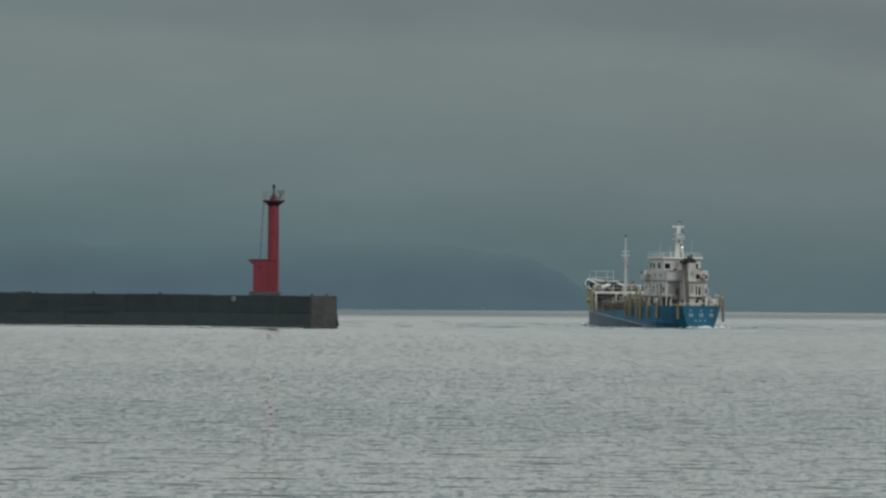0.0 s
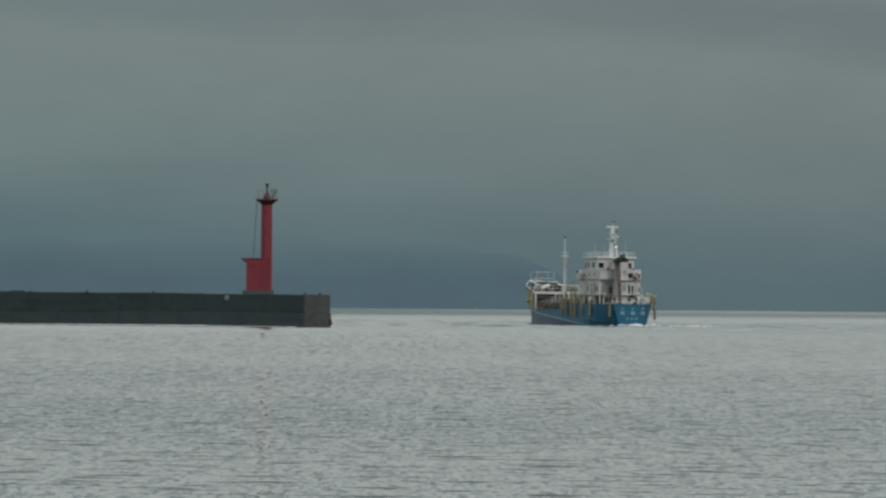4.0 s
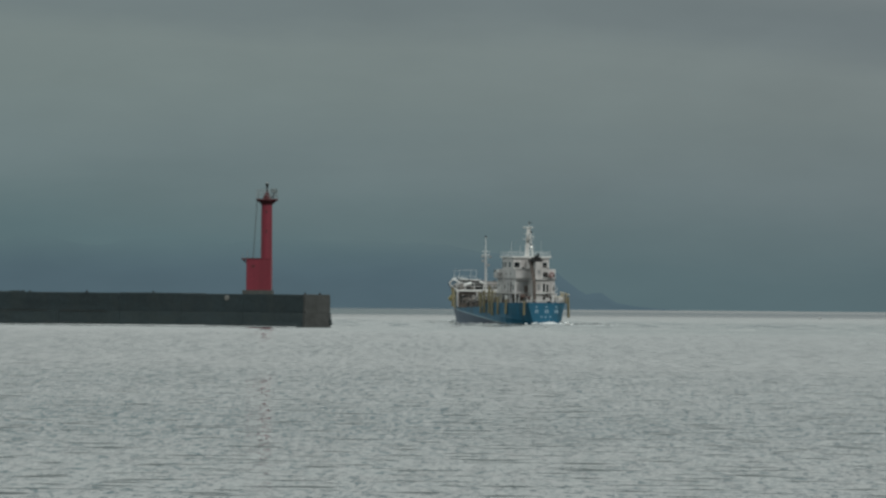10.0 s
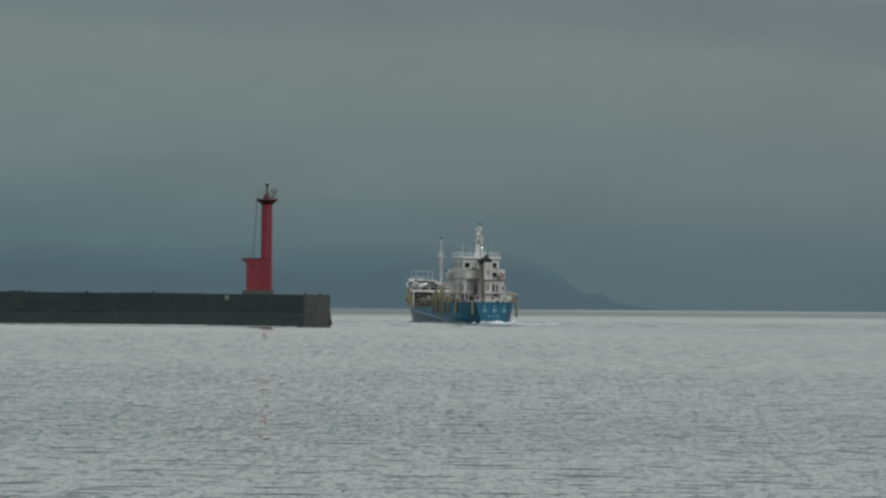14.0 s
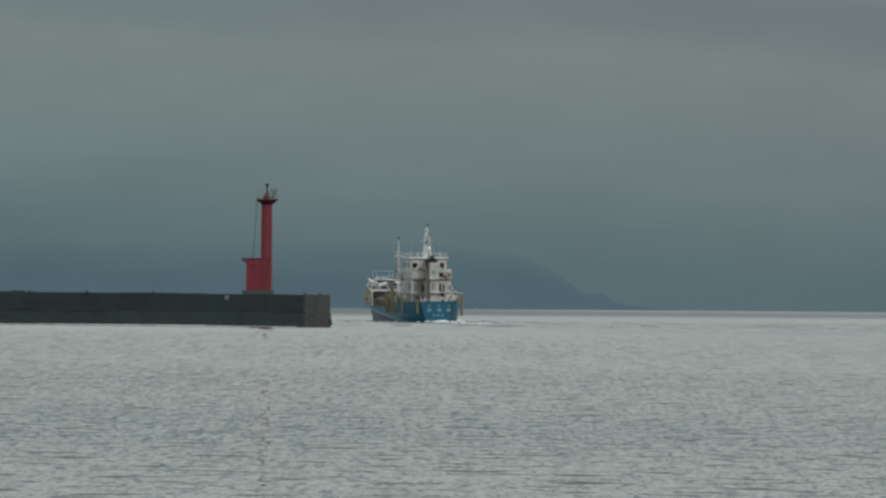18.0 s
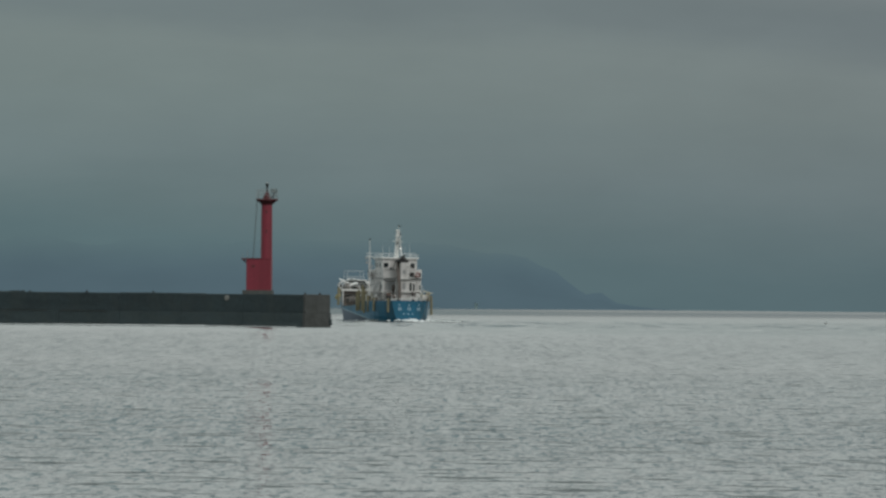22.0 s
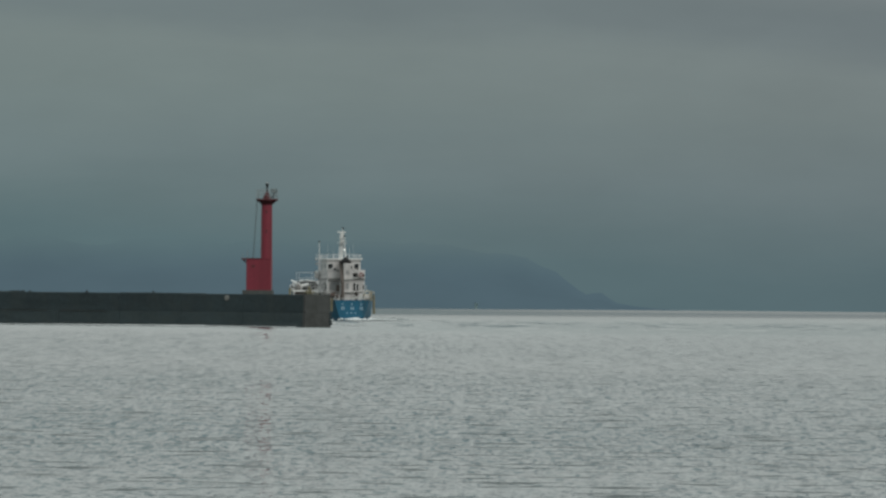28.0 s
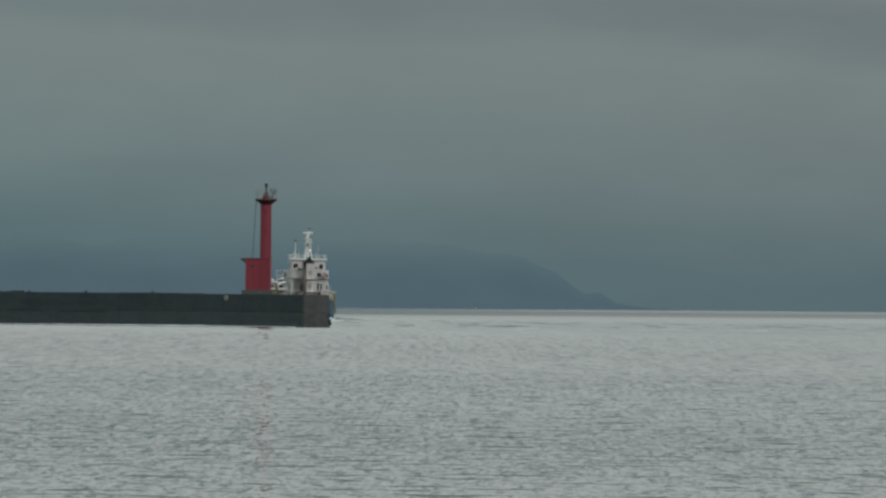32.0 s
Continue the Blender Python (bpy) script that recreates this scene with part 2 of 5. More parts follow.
# ---- water: one sheet of wind waves from near the shore to the horizon ----
def water_material():
    m = bpy.data.materials.new("sea_water")
    m.use_nodes = True
    n, l = m.node_tree.nodes, m.node_tree.links
    b = n["Principled BSDF"]
    b.inputs["IOR"].default_value = 1.33
    tc, mp = n.new("ShaderNodeTexCoord"), n.new("ShaderNodeMapping")
    mp.inputs["Scale"].default_value = (0.008, 0.0035, 1)      # long wind slicks
    l.new(tc.outputs["Object"], mp.inputs[0])
    slick = n.new("ShaderNodeTexNoise")
    slick.inputs["Scale"].default_value, slick.inputs["Detail"].default_value = 1.0, 4
    l.new(mp.outputs[0], slick.inputs[0])
    rough = n.new("ShaderNodeMapRange")
    rough.inputs["From Min"].default_value, rough.inputs["From Max"].default_value = 0.35, 0.65
    rough.inputs["To Min"].default_value, rough.inputs["To Max"].default_value = 0.022, 0.05
    l.new(slick.outputs["Fac"], rough.inputs[0])
    reach = n.new("ShaderNodeVectorMath")
    reach.operation = "LENGTH"
    l.new(tc.outputs["Object"], reach.inputs[0])

    def calc(op, x, y=None):
        m_ = n.new("ShaderNodeMath")
        m_.operation = op
        for i_, v_ in enumerate((x, y)):
            if isinstance(v_, (int, float)):
                m_.inputs[i_].default_value = v_
            elif v_ is not None:
                l.new(v_, m_.inputs[i_])
        return m_.outputs[0]

    # cat's-paws: small patches ruffled by the wind
    sep = n.new("ShaderNodeSeparateXYZ")
    l.new(tc.outputs["Object"], sep.inputs[0])
    lie = n.new("ShaderNodeMapping")
    lie.inputs["Scale"].default_value = (0.65, 0.6, 1)
    l.new(tc.outputs["Object"], lie.inputs[0])
    paws = n.new("ShaderNodeTexNoise")
    paws.inputs["Scale"].default_value, paws.inputs["Detail"].default_value, paws.inputs["Roughness"].default_value = 1.0, 3, 0.5
    l.new(lie.outputs[0], paws.inputs[0])
    paw = n.new("ShaderNodeMapRange")
    paw.interpolation_type = "SMOOTHSTEP"
    paw.inputs["From Min"].default_value, paw.inputs["From Max"].default_value = 0.535, 0.68
    paw.inputs["To Max"].default_value = 0.55
    l.new(paws.outputs["Fac"], paw.inputs[0])
    shelter = n.new("ShaderNodeMapRange")
    shelter.inputs["From Min"].default_value, shelter.inputs["From Max"].default_value = 260, 800
    shelter.inputs["To Min"].default_value, shelter.inputs["To Max"].default_value = 1.0, 0.12
    l.new(reach.outputs["Value"], shelter.inputs[0])
    # ripples finer than the mesh, with a calm tide line in the outer bay
    outer = n.new("ShaderNodeValToRGB")
    bends = ((0.0, 0.0), (0.15, 0.04), (0.185, 0.045), (0.225, 0.045), (0.27, 0.05), (0.40, 0.10), (0.47, 0.0), (0.66, 0.0), (0.82, 0.05), (1.0, 0.06))
    while len(outer.color_ramp.elements) < len(bends):
        outer.color_ramp.elements.new(0.5)
    for el, (at, v) in zip(outer.color_ramp.elements, bends):
        el.position, el.color = at, (v, v, v, 1)
    drift = calc("MULTIPLY_ADD", slick.outputs["Fac"], 0.06)
    l.new(calc("MULTIPLY", reach.outputs["Value"], 1 / 5000), drift.node.inputs[2])
    l.new(calc("SUBTRACT", drift, 0.03), outer.inputs[0])
    both_out = calc("ADD", calc("ADD", rough.outputs[0], calc("MULTIPLY", paw.outputs[0], shelter.outputs[0])), outer.outputs[0])
    l.new(both_out, b.inputs["Roughness"])
    # ripples finer than the mesh: small slopes, mostly facing the shore, with narrow smooth backs between them
    ripple, mp2 = n.new("ShaderNodeTexNoise"), n.new("ShaderNodeMapping")
    mp2.inputs["Scale"].default_value = (1.6, 3.2, 1)
    l.new(tc.outputs["Object"], mp2.inputs[0])
    l.new(mp2.outputs[0], ripple.inputs[0])
    ripple.inputs["Scale"].default_value, ripple.inputs["Detail"].default_value = 2.0, 3
    tilt_xy = n.new("ShaderNodeSeparateColor")
    l.new(ripple.outputs["Color"], tilt_xy.inputs[0])
    lean = n.new("ShaderNodeValToRGB")
    bends = LEAN
    while len(lean.color_ramp.elements) < len(bends):
        lean.color_ramp.elements.new(0.5)
    for el, (at, v) in zip(lean.color_ramp.elements, bends):
        el.position, el.color = at, (v, v, v, 1)
    l.new(outer.inputs[0].links[0].from_socket, lean.inputs[0])

    def backs(wide_, long_, lo_, hi_, seed_):
        """Smooth wave backs: patches of the given width and length in metres."""
        at_ = n.new("ShaderNodeMapping")
        at_.inputs["Scale"].default_value = (1 / wide_, 1 / long_, 1)
        at_.inputs["Location"].default_value = (seed_, seed_ * 2, seed_)
        l.new(tc.outputs["Object"], at_.inputs[0])
        tex_ = n.new("ShaderNodeTexNoise")
        tex_.inputs["Scale"].default_value, tex_.inputs["Detail"].default_value, tex_.inputs["Roughness"].default_value = 1.0, 3.0, 0.6
        l.new(at_.outputs[0], tex_.inputs[0])
        out_ = n.new("ShaderNodeMapRange")
        out_.interpolation_type = "SMOOTHSTEP"
        out_.inputs["From Min"].default_value, out_.inputs["From Max"].default_value = lo_, hi_
        l.new(tex_.outputs["Fac"], out_.inputs[0])
        return out_.outputs[0]

    def offing(near_, far_):
        """0 up to the first distance from the shore, 1 from the second on."""
        out_ = n.new("ShaderNodeMapRange")
        out_.inputs["From Min"].default_value, out_.inputs["From Max"].default_value = near_, far_
        l.new(reach.outputs["Value"], out_.inputs[0])
        return out_.outputs[0]

    def less(x_):
        return calc("SUBTRACT", 1.0, x_)

    # the chop lengthens with the fetch
    streaks = 0.0
    for wide_, long_, lo_, hi_, weight_, seed_, reach_ in CHOP:
        band_ = calc("MULTIPLY", backs(wide_, long_, lo_, hi_, seed_), weight_)
        if reach_[0]:
            band_ = calc("MULTIPLY", band_, offing(*reach_[0]))
        if reach_[1]:
            band_ = calc("MULTIPLY", band_, less(offing(*reach_[1])))
        streaks = calc("MAXIMUM", streaks, band_)
    grain = calc("MULTIPLY_ADD", calc("ADD", backs(0.15, 1.6, 0.34, 0.66, 4.1), backs(0.26, 9.0, 0.34, 0.66, 8.3)), 0.86)
    grain.node.inputs[2].default_value = 0.16
    # the breakwater shelters the inner side of the harbour
    lee = n.new("ShaderNodeMapRange")
    lee.inputs["From Min"].default_value, lee.inputs["From Max"].default_value = -40.0, 40.0
    lee.inputs["To Min"].default_value, lee.inputs["To Max"].default_value = 0.78, 1.28
    l.new(sep.outputs[0], lee.inputs[0])
    grain = calc("ADD", grain, calc("MULTIPLY", calc("SUBTRACT", 1.05, grain), calc("MULTIPLY", offing(230, 430), 0.6)))
    grain = calc("MULTIPLY", grain, lee.outputs[0])
    facing = calc("MULTIPLY", calc("MULTIPLY", lean.outputs[0], grain), calc("SUBTRACT", 1.0, calc("MULTIPLY", streaks, STREAK)))
    # out on the open water the backs are hidden behind the crests
    floor_ = calc("MULTIPLY", calc("MULTIPLY", lean.outputs[0], 0.33), calc("MULTIPLY", offing(200, 330), less(offing(1090, 1150))))
    slope_y = calc("ADD", calc("MAXIMUM", facing, floor_), calc("MULTIPLY", calc("SUBTRACT", tilt_xy.outputs[1], 0.5), calc("MULTIPLY", lean.outputs[0], calc("SUBTRACT", 0.7, calc("MULTIPLY", offing(230, 430), 0.48)))))
    slope_y = calc("SUBTRACT", slope_y, calc("MULTIPLY", calc("MULTIPLY", streaks, 0.19), less(offing(180, 400))))
    slope_x = calc("MULTIPLY", calc("SUBTRACT", tilt_xy.outputs[0], 0.5), 0.32)
    push = n.new("ShaderNodeCombineXYZ")
    l.new(slope_x, push.inputs[0])
    l.new(calc("MULTIPLY", slope_y, -1.0), push.inputs[1])
    geo, both, unit = n.new("ShaderNodeNewGeometry"), n.new("ShaderNodeVectorMath"), n.new("ShaderNodeVectorMath")
    unit.operation = "NORMALIZE"
    l.new(geo.outputs["Normal"], both.inputs[0])
    l.new(push.outputs[0], both.inputs[1])
    l.new(both.outputs[0], unit.inputs[0])
    l.new(unit.outputs[0], b.inputs["Normal"])
    tone = n.new("ShaderNodeMix")
    tone.data_type = "RGBA"
    l.new(slick.outputs["Fac"], tone.inputs["Factor"])
    tone.inputs["A"].default_value, tone.inputs["B"].default_value = (0.030, 0.046, 0.046, 1), (0.042, 0.058, 0.056, 1)
    l.new(tone.outputs["Result"], b.inputs["Base Color"])
    return m


WATER = water_material()


def wave_sheet(name, radii, angles, seed, slope, grow, lift=0.0, closed=False):
    """A sheet of many small wave trains, laid out in rings about the shore; waves too short for the spacing fade out."""
    rng = np.random.default_rng(seed)
    r, a = np.array(radii), np.array(angles)
    gap_r, gap_a = np.gradient(r), np.gradient(a)
    R, A = np.meshgrid(r, a, indexing="ij")
    X, Y = R * np.sin(A), R * np.cos(A)
    gap = np.maximum(np.broadcast_to(gap_r[:, None], R.shape), 0.6 * R * gap_a[None, :])
    Z = np.zeros_like(R)
    # short chop, the same size everywhere
    count = 44
    for i in range(count):
        length = 0.20 * (0.55 / 0.20) ** ((i + rng.random()) / count)
        turn = rng.normal(0.0, 0.9)
        k = 2 * math.pi / length
        fade = np.clip((length / gap - 1.8) / 1.2, 0, 1)
        phase = k * (X * math.sin(turn) + Y * math.cos(turn)) + rng.random() * 6.283
        Z += slope * length / 6.283 * (0.6 + 0.8 * rng.random()) * fade * np.sin(phase)
    # longer wind waves of many lengths and headings, the longest ones flat
    count = 36
    for i in range(count):
        length = 0.62 * (3.0 / 0.62) ** ((i + rng.random()) / count)
        turn = rng.normal(0.0, 0.8)
        k = 2 * math.pi / length
        fade = np.clip((length / gap - 2.0) / 1.5, 0, 1)
        phase = k * (X * math.sin(turn) + Y * math.cos(turn)) + rng.random() * 6.283
        Z += grow / k * (0.62 / length) * (0.6 + 0.8 * rng.random()) * fade * (np.sin(phase) + 0.22 * np.cos(2 * phase))
    Z *= 0.3 + 0.7 * np.clip((R - 150) / 150, 0, 1)      # smoother close under the shore
    Z *= (1 - 0.6 * np.clip((R - 300) / 350, 0, 1)) * (1 - 0.35 * np.clip((R - 850) / 200, 0, 1)) * (1 - 0.9 * np.clip((R - 1900) / 500, 0, 1))
    # gusts: patches of rougher and calmer water
    gust = 0.8 + 0.35 * np.sin(X / 13.0 + 2.1 * np.sin(Y / 41.0)) * np.sin(Y / 29.0 + 1.3 * np.sin(X / 17.0)) 
    Z = Z * gust + lift
    n, c = R.shape
    verts = np.stack([X, Y, Z], -1).reshape(-1, 3).astype(np.float32)
    idx = np.arange(n * c).reshape(n, c)
    if closed:
        idx = np.concatenate([idx, idx[:, :1]], 1)
    quads = np.stack([idx[:-1, :-1], idx[:-1, 1:], idx[1:, 1:], idx[1:, :-1]], -1).reshape(-1, 4).astype(np.int32)
    me = bpy.data.meshes.new(name)
    me.vertices.add(len(verts))
    me.vertices.foreach_set("co", verts.ravel())
    me.loops.add(quads.size)
    me.loops.foreach_set("vertex_index", quads.ravel())
    me.polygons.add(len(quads))
    me.polygons.foreach_set("loop_start", np.arange(0, quads.size, 4, dtype=np.int32))
    me.update(calc_edges=True)
    me.polygons.foreach_set("use_smooth", np.ones(len(quads), dtype=bool))
    me.materials.append(WATER)
    return new(name, me)


def steps(lo, hi, ratio):
    return list(lo * np.exp(np.arange(0, math.log(hi / lo), ratio)))


inner = steps(106, 165, 0.00047)
inner += steps(inner[-1] * 1.0006, 300, 0.00085)
middle = steps(inner[-1] * 1.001, 620, 0.002)
near = inner + middle + steps(middle[-1] * 1.003, 2600, 0.004)
far = steps(near[-1] * 1.003, 4880, 0.006) + [4900.0]
fan = list(np.arange(-0.064, 0.064, 0.00031))
wide = list(np.linspace(-math.pi, -0.075, 22)) + fan + list(np.linspace(0.075, math.pi, 22))[:-1]
water = tagged(wave_sheet("water", [0.5, 20, 50, 80, 100] + near + far, wide, 5, 0.010, 0.003, closed=True),
               "grey wind-rippled sea under an overcast sky", "sea", kind="structure")
wavelets = tagged(wave_sheet("wavelets", [r for r in inner if r < 190], fan, 11, 0.010, 0.003, lift=-0.002),
                  "short grey wavelets crossing the harbour water", "waves", kind="stuff")

# ---- far hills across the bay: haze as a flat glow, tops faded out for cloud ----
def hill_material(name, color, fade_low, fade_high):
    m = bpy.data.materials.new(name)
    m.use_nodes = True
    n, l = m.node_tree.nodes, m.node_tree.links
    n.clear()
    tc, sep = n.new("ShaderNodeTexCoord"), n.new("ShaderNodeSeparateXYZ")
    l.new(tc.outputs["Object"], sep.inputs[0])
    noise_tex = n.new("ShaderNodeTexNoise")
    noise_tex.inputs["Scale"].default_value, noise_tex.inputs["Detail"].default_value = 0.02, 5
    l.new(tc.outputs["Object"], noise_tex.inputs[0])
    # flat emission stands in for the hazy air; the slope itself takes no light
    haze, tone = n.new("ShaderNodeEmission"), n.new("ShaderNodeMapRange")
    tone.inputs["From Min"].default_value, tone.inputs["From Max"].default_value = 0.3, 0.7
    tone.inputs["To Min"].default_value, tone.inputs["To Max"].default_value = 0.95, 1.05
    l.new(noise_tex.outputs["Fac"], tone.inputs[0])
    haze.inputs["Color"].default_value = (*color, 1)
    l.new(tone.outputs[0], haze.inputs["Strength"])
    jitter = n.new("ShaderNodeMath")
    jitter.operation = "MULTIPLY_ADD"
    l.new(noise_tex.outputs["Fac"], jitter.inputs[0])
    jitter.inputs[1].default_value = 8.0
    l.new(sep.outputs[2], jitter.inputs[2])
    # fade to clear with height stands in for cloud on the tops
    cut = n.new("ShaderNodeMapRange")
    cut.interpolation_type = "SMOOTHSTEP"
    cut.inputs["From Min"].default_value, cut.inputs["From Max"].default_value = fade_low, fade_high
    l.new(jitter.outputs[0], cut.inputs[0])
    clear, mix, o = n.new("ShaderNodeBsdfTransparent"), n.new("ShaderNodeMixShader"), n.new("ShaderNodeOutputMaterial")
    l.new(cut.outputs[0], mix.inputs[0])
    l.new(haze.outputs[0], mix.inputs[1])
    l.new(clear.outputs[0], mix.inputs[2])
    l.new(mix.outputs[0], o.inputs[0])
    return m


def ridge(name, line, depth, material, label):
    """A long hill: crest heights along x, falling to the shore in front and dropping behind."""
    xs = np.arange(line[0][0], line[-1][0] + 1, 4.0)
    hs = np.interp(xs, [p[0] for p in line], [p[1] for p in line])
    bm = bmesh.new()
    rows = []
    for j, (back, share) in enumerate(((0, 0), (25, 0.25), (60, 0.62), (85, 0.88), (100, 1.0), (130, 0.6), (150, 0))):
        row = []
        for x, hgt in zip(xs, hs):
            w = noise.noise((x * 0.03, back * 0.03, 3.0)) * 5 * share + noise.noise((x * 0.11, back * 0.1, 9.0)) * 1.1 * share
            row.append(bm.verts.new((x, depth + back, max(0, hgt * share + w * min(1, hgt / 25)) - 1.0)))
        rows.append(row)
    for a, b in zip(rows, rows[1:]):
        for i in range(len(a) - 1):
            bm.faces.new((a[i], a[i + 1], b[i + 1], b[i]))
    ob = part(name, bm, material)
    return tagged(ob, label, "hills", kind="structure")


HILL = hill_material("hill_haze_glow", (0.080, 0.126, 0.152), 9.0, 43.0)
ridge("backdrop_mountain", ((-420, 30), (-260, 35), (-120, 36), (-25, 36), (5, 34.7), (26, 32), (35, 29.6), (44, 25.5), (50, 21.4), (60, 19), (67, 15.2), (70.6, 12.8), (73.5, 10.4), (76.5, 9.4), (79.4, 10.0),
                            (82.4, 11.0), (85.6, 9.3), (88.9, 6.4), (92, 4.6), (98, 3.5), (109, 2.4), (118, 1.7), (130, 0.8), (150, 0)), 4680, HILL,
      "mountain across the bay, its blue-grey haze put in as glow, top faded into cloud")


def coast_building(x, y, z, w, h):
    b = base("coast_building", pose(x, y, z), "pale building at the foot of the far mountain", "building")
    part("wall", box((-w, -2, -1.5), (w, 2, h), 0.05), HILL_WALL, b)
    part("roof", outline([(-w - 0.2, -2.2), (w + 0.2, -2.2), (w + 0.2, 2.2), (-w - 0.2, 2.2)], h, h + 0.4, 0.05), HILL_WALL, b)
    return b


# bluish distance haze is mixed into the wall colour
HILL_WALL = mat("pale_wall_haze_tint", (0.165, 0.24, 0.255), 0.9, grain=0.3)
coast_building(17.4, 4676, 0.0, 0.8, 2.6)

# ---- breakwater of concrete caissons ----
BW_TURN = -32.0
BW_H = 3.83
SIZE = 0.945      # of the numbers below
RISE = EYE[2] * (1 - SIZE)
SITE = Matrix.Translation((EYE[0] * (1 - SIZE), EYE[1] * (1 - SIZE), RISE)) @ Matrix.Scale(SIZE, 4)
bw = base("breakwater", SITE @ pose(-16.9, 1113, 0, 0, 0.10, BW_TURN), "long dark wet concrete harbour breakwater standing in the sea", "breakwater")
# in its own space: x runs from the tip inland (negative), y from the seaward face backwards
def face_block(name, x0, x1, y0, y1, z0, z1, material, label="", rough=0.05):
    bm = bmesh.new()
    add_box(bm, (x0, y0, z0), (x1, y1, z1), 0.05)
    bmesh.ops.subdivide_edges(bm, edges=[e for e in bm.edges if e.calc_length() > 1.5], cuts=6, use_grid_fill=True)
    for v in bm.verts:
        p = v.co
        w = noise.noise((p.x * 0.9 + 31, p.y * 0.9, p.z * 1.2)) * rough
        v.co += Vector((0, w, w * 0.7)) if abs(p.x - x1) > 0.1 else Vector((w, w, w * 0.5))
    return part(name, bm, material, bw, label)


LEN = 9.2
random.seed(4)
for i in range(16):
    x1 = -i * LEN - (0.0 if i else 0.35)
    x0 = -(i + 1) * LEN + 0.012
    dz = random.uniform(-0.04, 0.04)
    face_block("caisson", x0, x1, random.uniform(-0.03, 0.03), 5.8, -2.5, 1.55, CONCRETE)
    face_block("crown_block", x0, x1, 0.10 + random.uniform(-0.02, 0.03), 5.7, 1.56, BW_H + dz, CONCRETE_CAP)
for i in range(3, 16):
    part("tide_ledge", box((-(i + 1) * LEN + 0.2 + random.random(), -0.07, 1.47), (-i * LEN - 0.3 - 2.5 * random.random(), 0.2, 1.54), 0.02), CONCRETE_END, bw, "pale crust along the tide line")
# lighter copy of the concrete for the side turned to the sun
face_block("end_face", -0.34, 0.03, 0.02, 5.8, -2.5, 1.5, CONCRETE_END, "end of the breakwater, its sunlit lightness put into the colour", 0.12)
face_block("end_face", -0.34, 0.0, 0.06, 5.72, 1.51, BW_H + 0.02, CONCRETE_END, "end of the breakwater, its sunlit lightness put into the colour", 0.05)
# waterline ledge chipped at the tip
bm = bmesh.new()
for i in range(9):
    add_ball(bm, (0.05 + random.uniform(-0.1, 0.12), 5.65 + random.uniform(-0.2, 0.12), 0.1 + i * 0.17), random.uniform(0.1, 0.2), seg=7)
part("chipped_edge", bm, CONCRETE, bw)
# round pale plate near the top of the face
bm = bmesh.new()
bmesh.ops.create_cone(bm, cap_ends=True, segments=18, radius1=0.34, radius2=0.30, depth=0.10, matrix=Matrix.Translation((-11.6, 0.03, 3.32)) @ pose(0, 0, 0, 90))
add_box(bm, (-11.72, 0.01, 2.95), (-11.5, 0.06, 3.2), 0.03)
part("pale_plate", bm, STAIN, bw, "pale round plate with a stain below it")
bm = bmesh.new()
for i in range(14):
    add_ball(bm, (-45.0 + i * 0.22 + random.uniform(-0.1, 0.1), 1.2 + random.uniform(-0.5, 0.5), BW_H + 0.05), random.uniform(0.1, 0.22), 0.6, seg=6)
tagged(part("rubble", bm, CONCRETE_CAP, None, m=bw.matrix_basis.copy()), "small heap of broken concrete on the breakwater", "rubble")


def bollard(x, y):
    b = base("mooring_bollard", bw.matrix_basis @ pose(x, y, BW_H - 0.02), "small dark iron mooring bollard on the breakwater top", "bollard", "bollards on the breakwater")
    bm = tube((0, 0, 0), (0, 0, 0.16), 0.11, 0.09)
    part("post", bm, BLACK, b)
    bm = bmesh.new()
    add_ball(bm, (0, 0, 0.19), 0.15, 0.6)
    part("head", bm, BLACK, b)
    part("foot", box((-0.2, -0.2, 0), (0.2, 0.2, 0.05), 0.015), BLACK, b)
    return b


def foot_foam():
    """Small broken waves along the foot of the wall, thicker inshore, with gaps."""
    bm = bmesh.new()
    for i in range(300):
        x = -0.25 * i
        swell = 0.5 + 0.5 * math.sin(x * 0.21 + 1.7 * math.sin(x * 0.11)) + 0.35 * noise.noise((x * 0.7, 3.0, 1.0))
        r = 0.055 + 0.07 * max(0.0, swell) * (0.4 if x > -15 else 1.0) if x < -1.0 else 0.0
        if r > 0.05:
            y = -0.2 + 0.3 * noise.noise((x * 0.4, 8.0, 2.0))
            z = 0.0017 * x - 0.015 - RISE / SIZE
            add_tube(bm, (x + 0.2, y, z), (x - 0.35, y, z), r, r * (0.9 + 0.2 * noise.noise((x, 5.0, 5.0))), 8)
    ob = part("breaking_foam", bm, FOAM, None, m=bw.matrix_basis.copy())
    return tagged(ob, "thin line of white foam along the foot of the breakwater", "foam", kind="stuff")


foot_foam()
first = bollard(-0.6, 0.9)
for x, y in ((-0.7, 4.4), (-23.0, 0.7), (-33.0, 0.7)):
    copy_thing(first, bw.matrix_basis @ pose(x, y, BW_H - 0.02) @ Matrix.Scale(1 / SIZE, 4))

# ---- lighthouse ----
TX = 0.86
lh = base("lighthouse", SITE @ pose(-22.71, 1119.96, BW_H, 0, 0, -4), "red harbour lighthouse with an annex standing on the breakwater", "lighthouse")
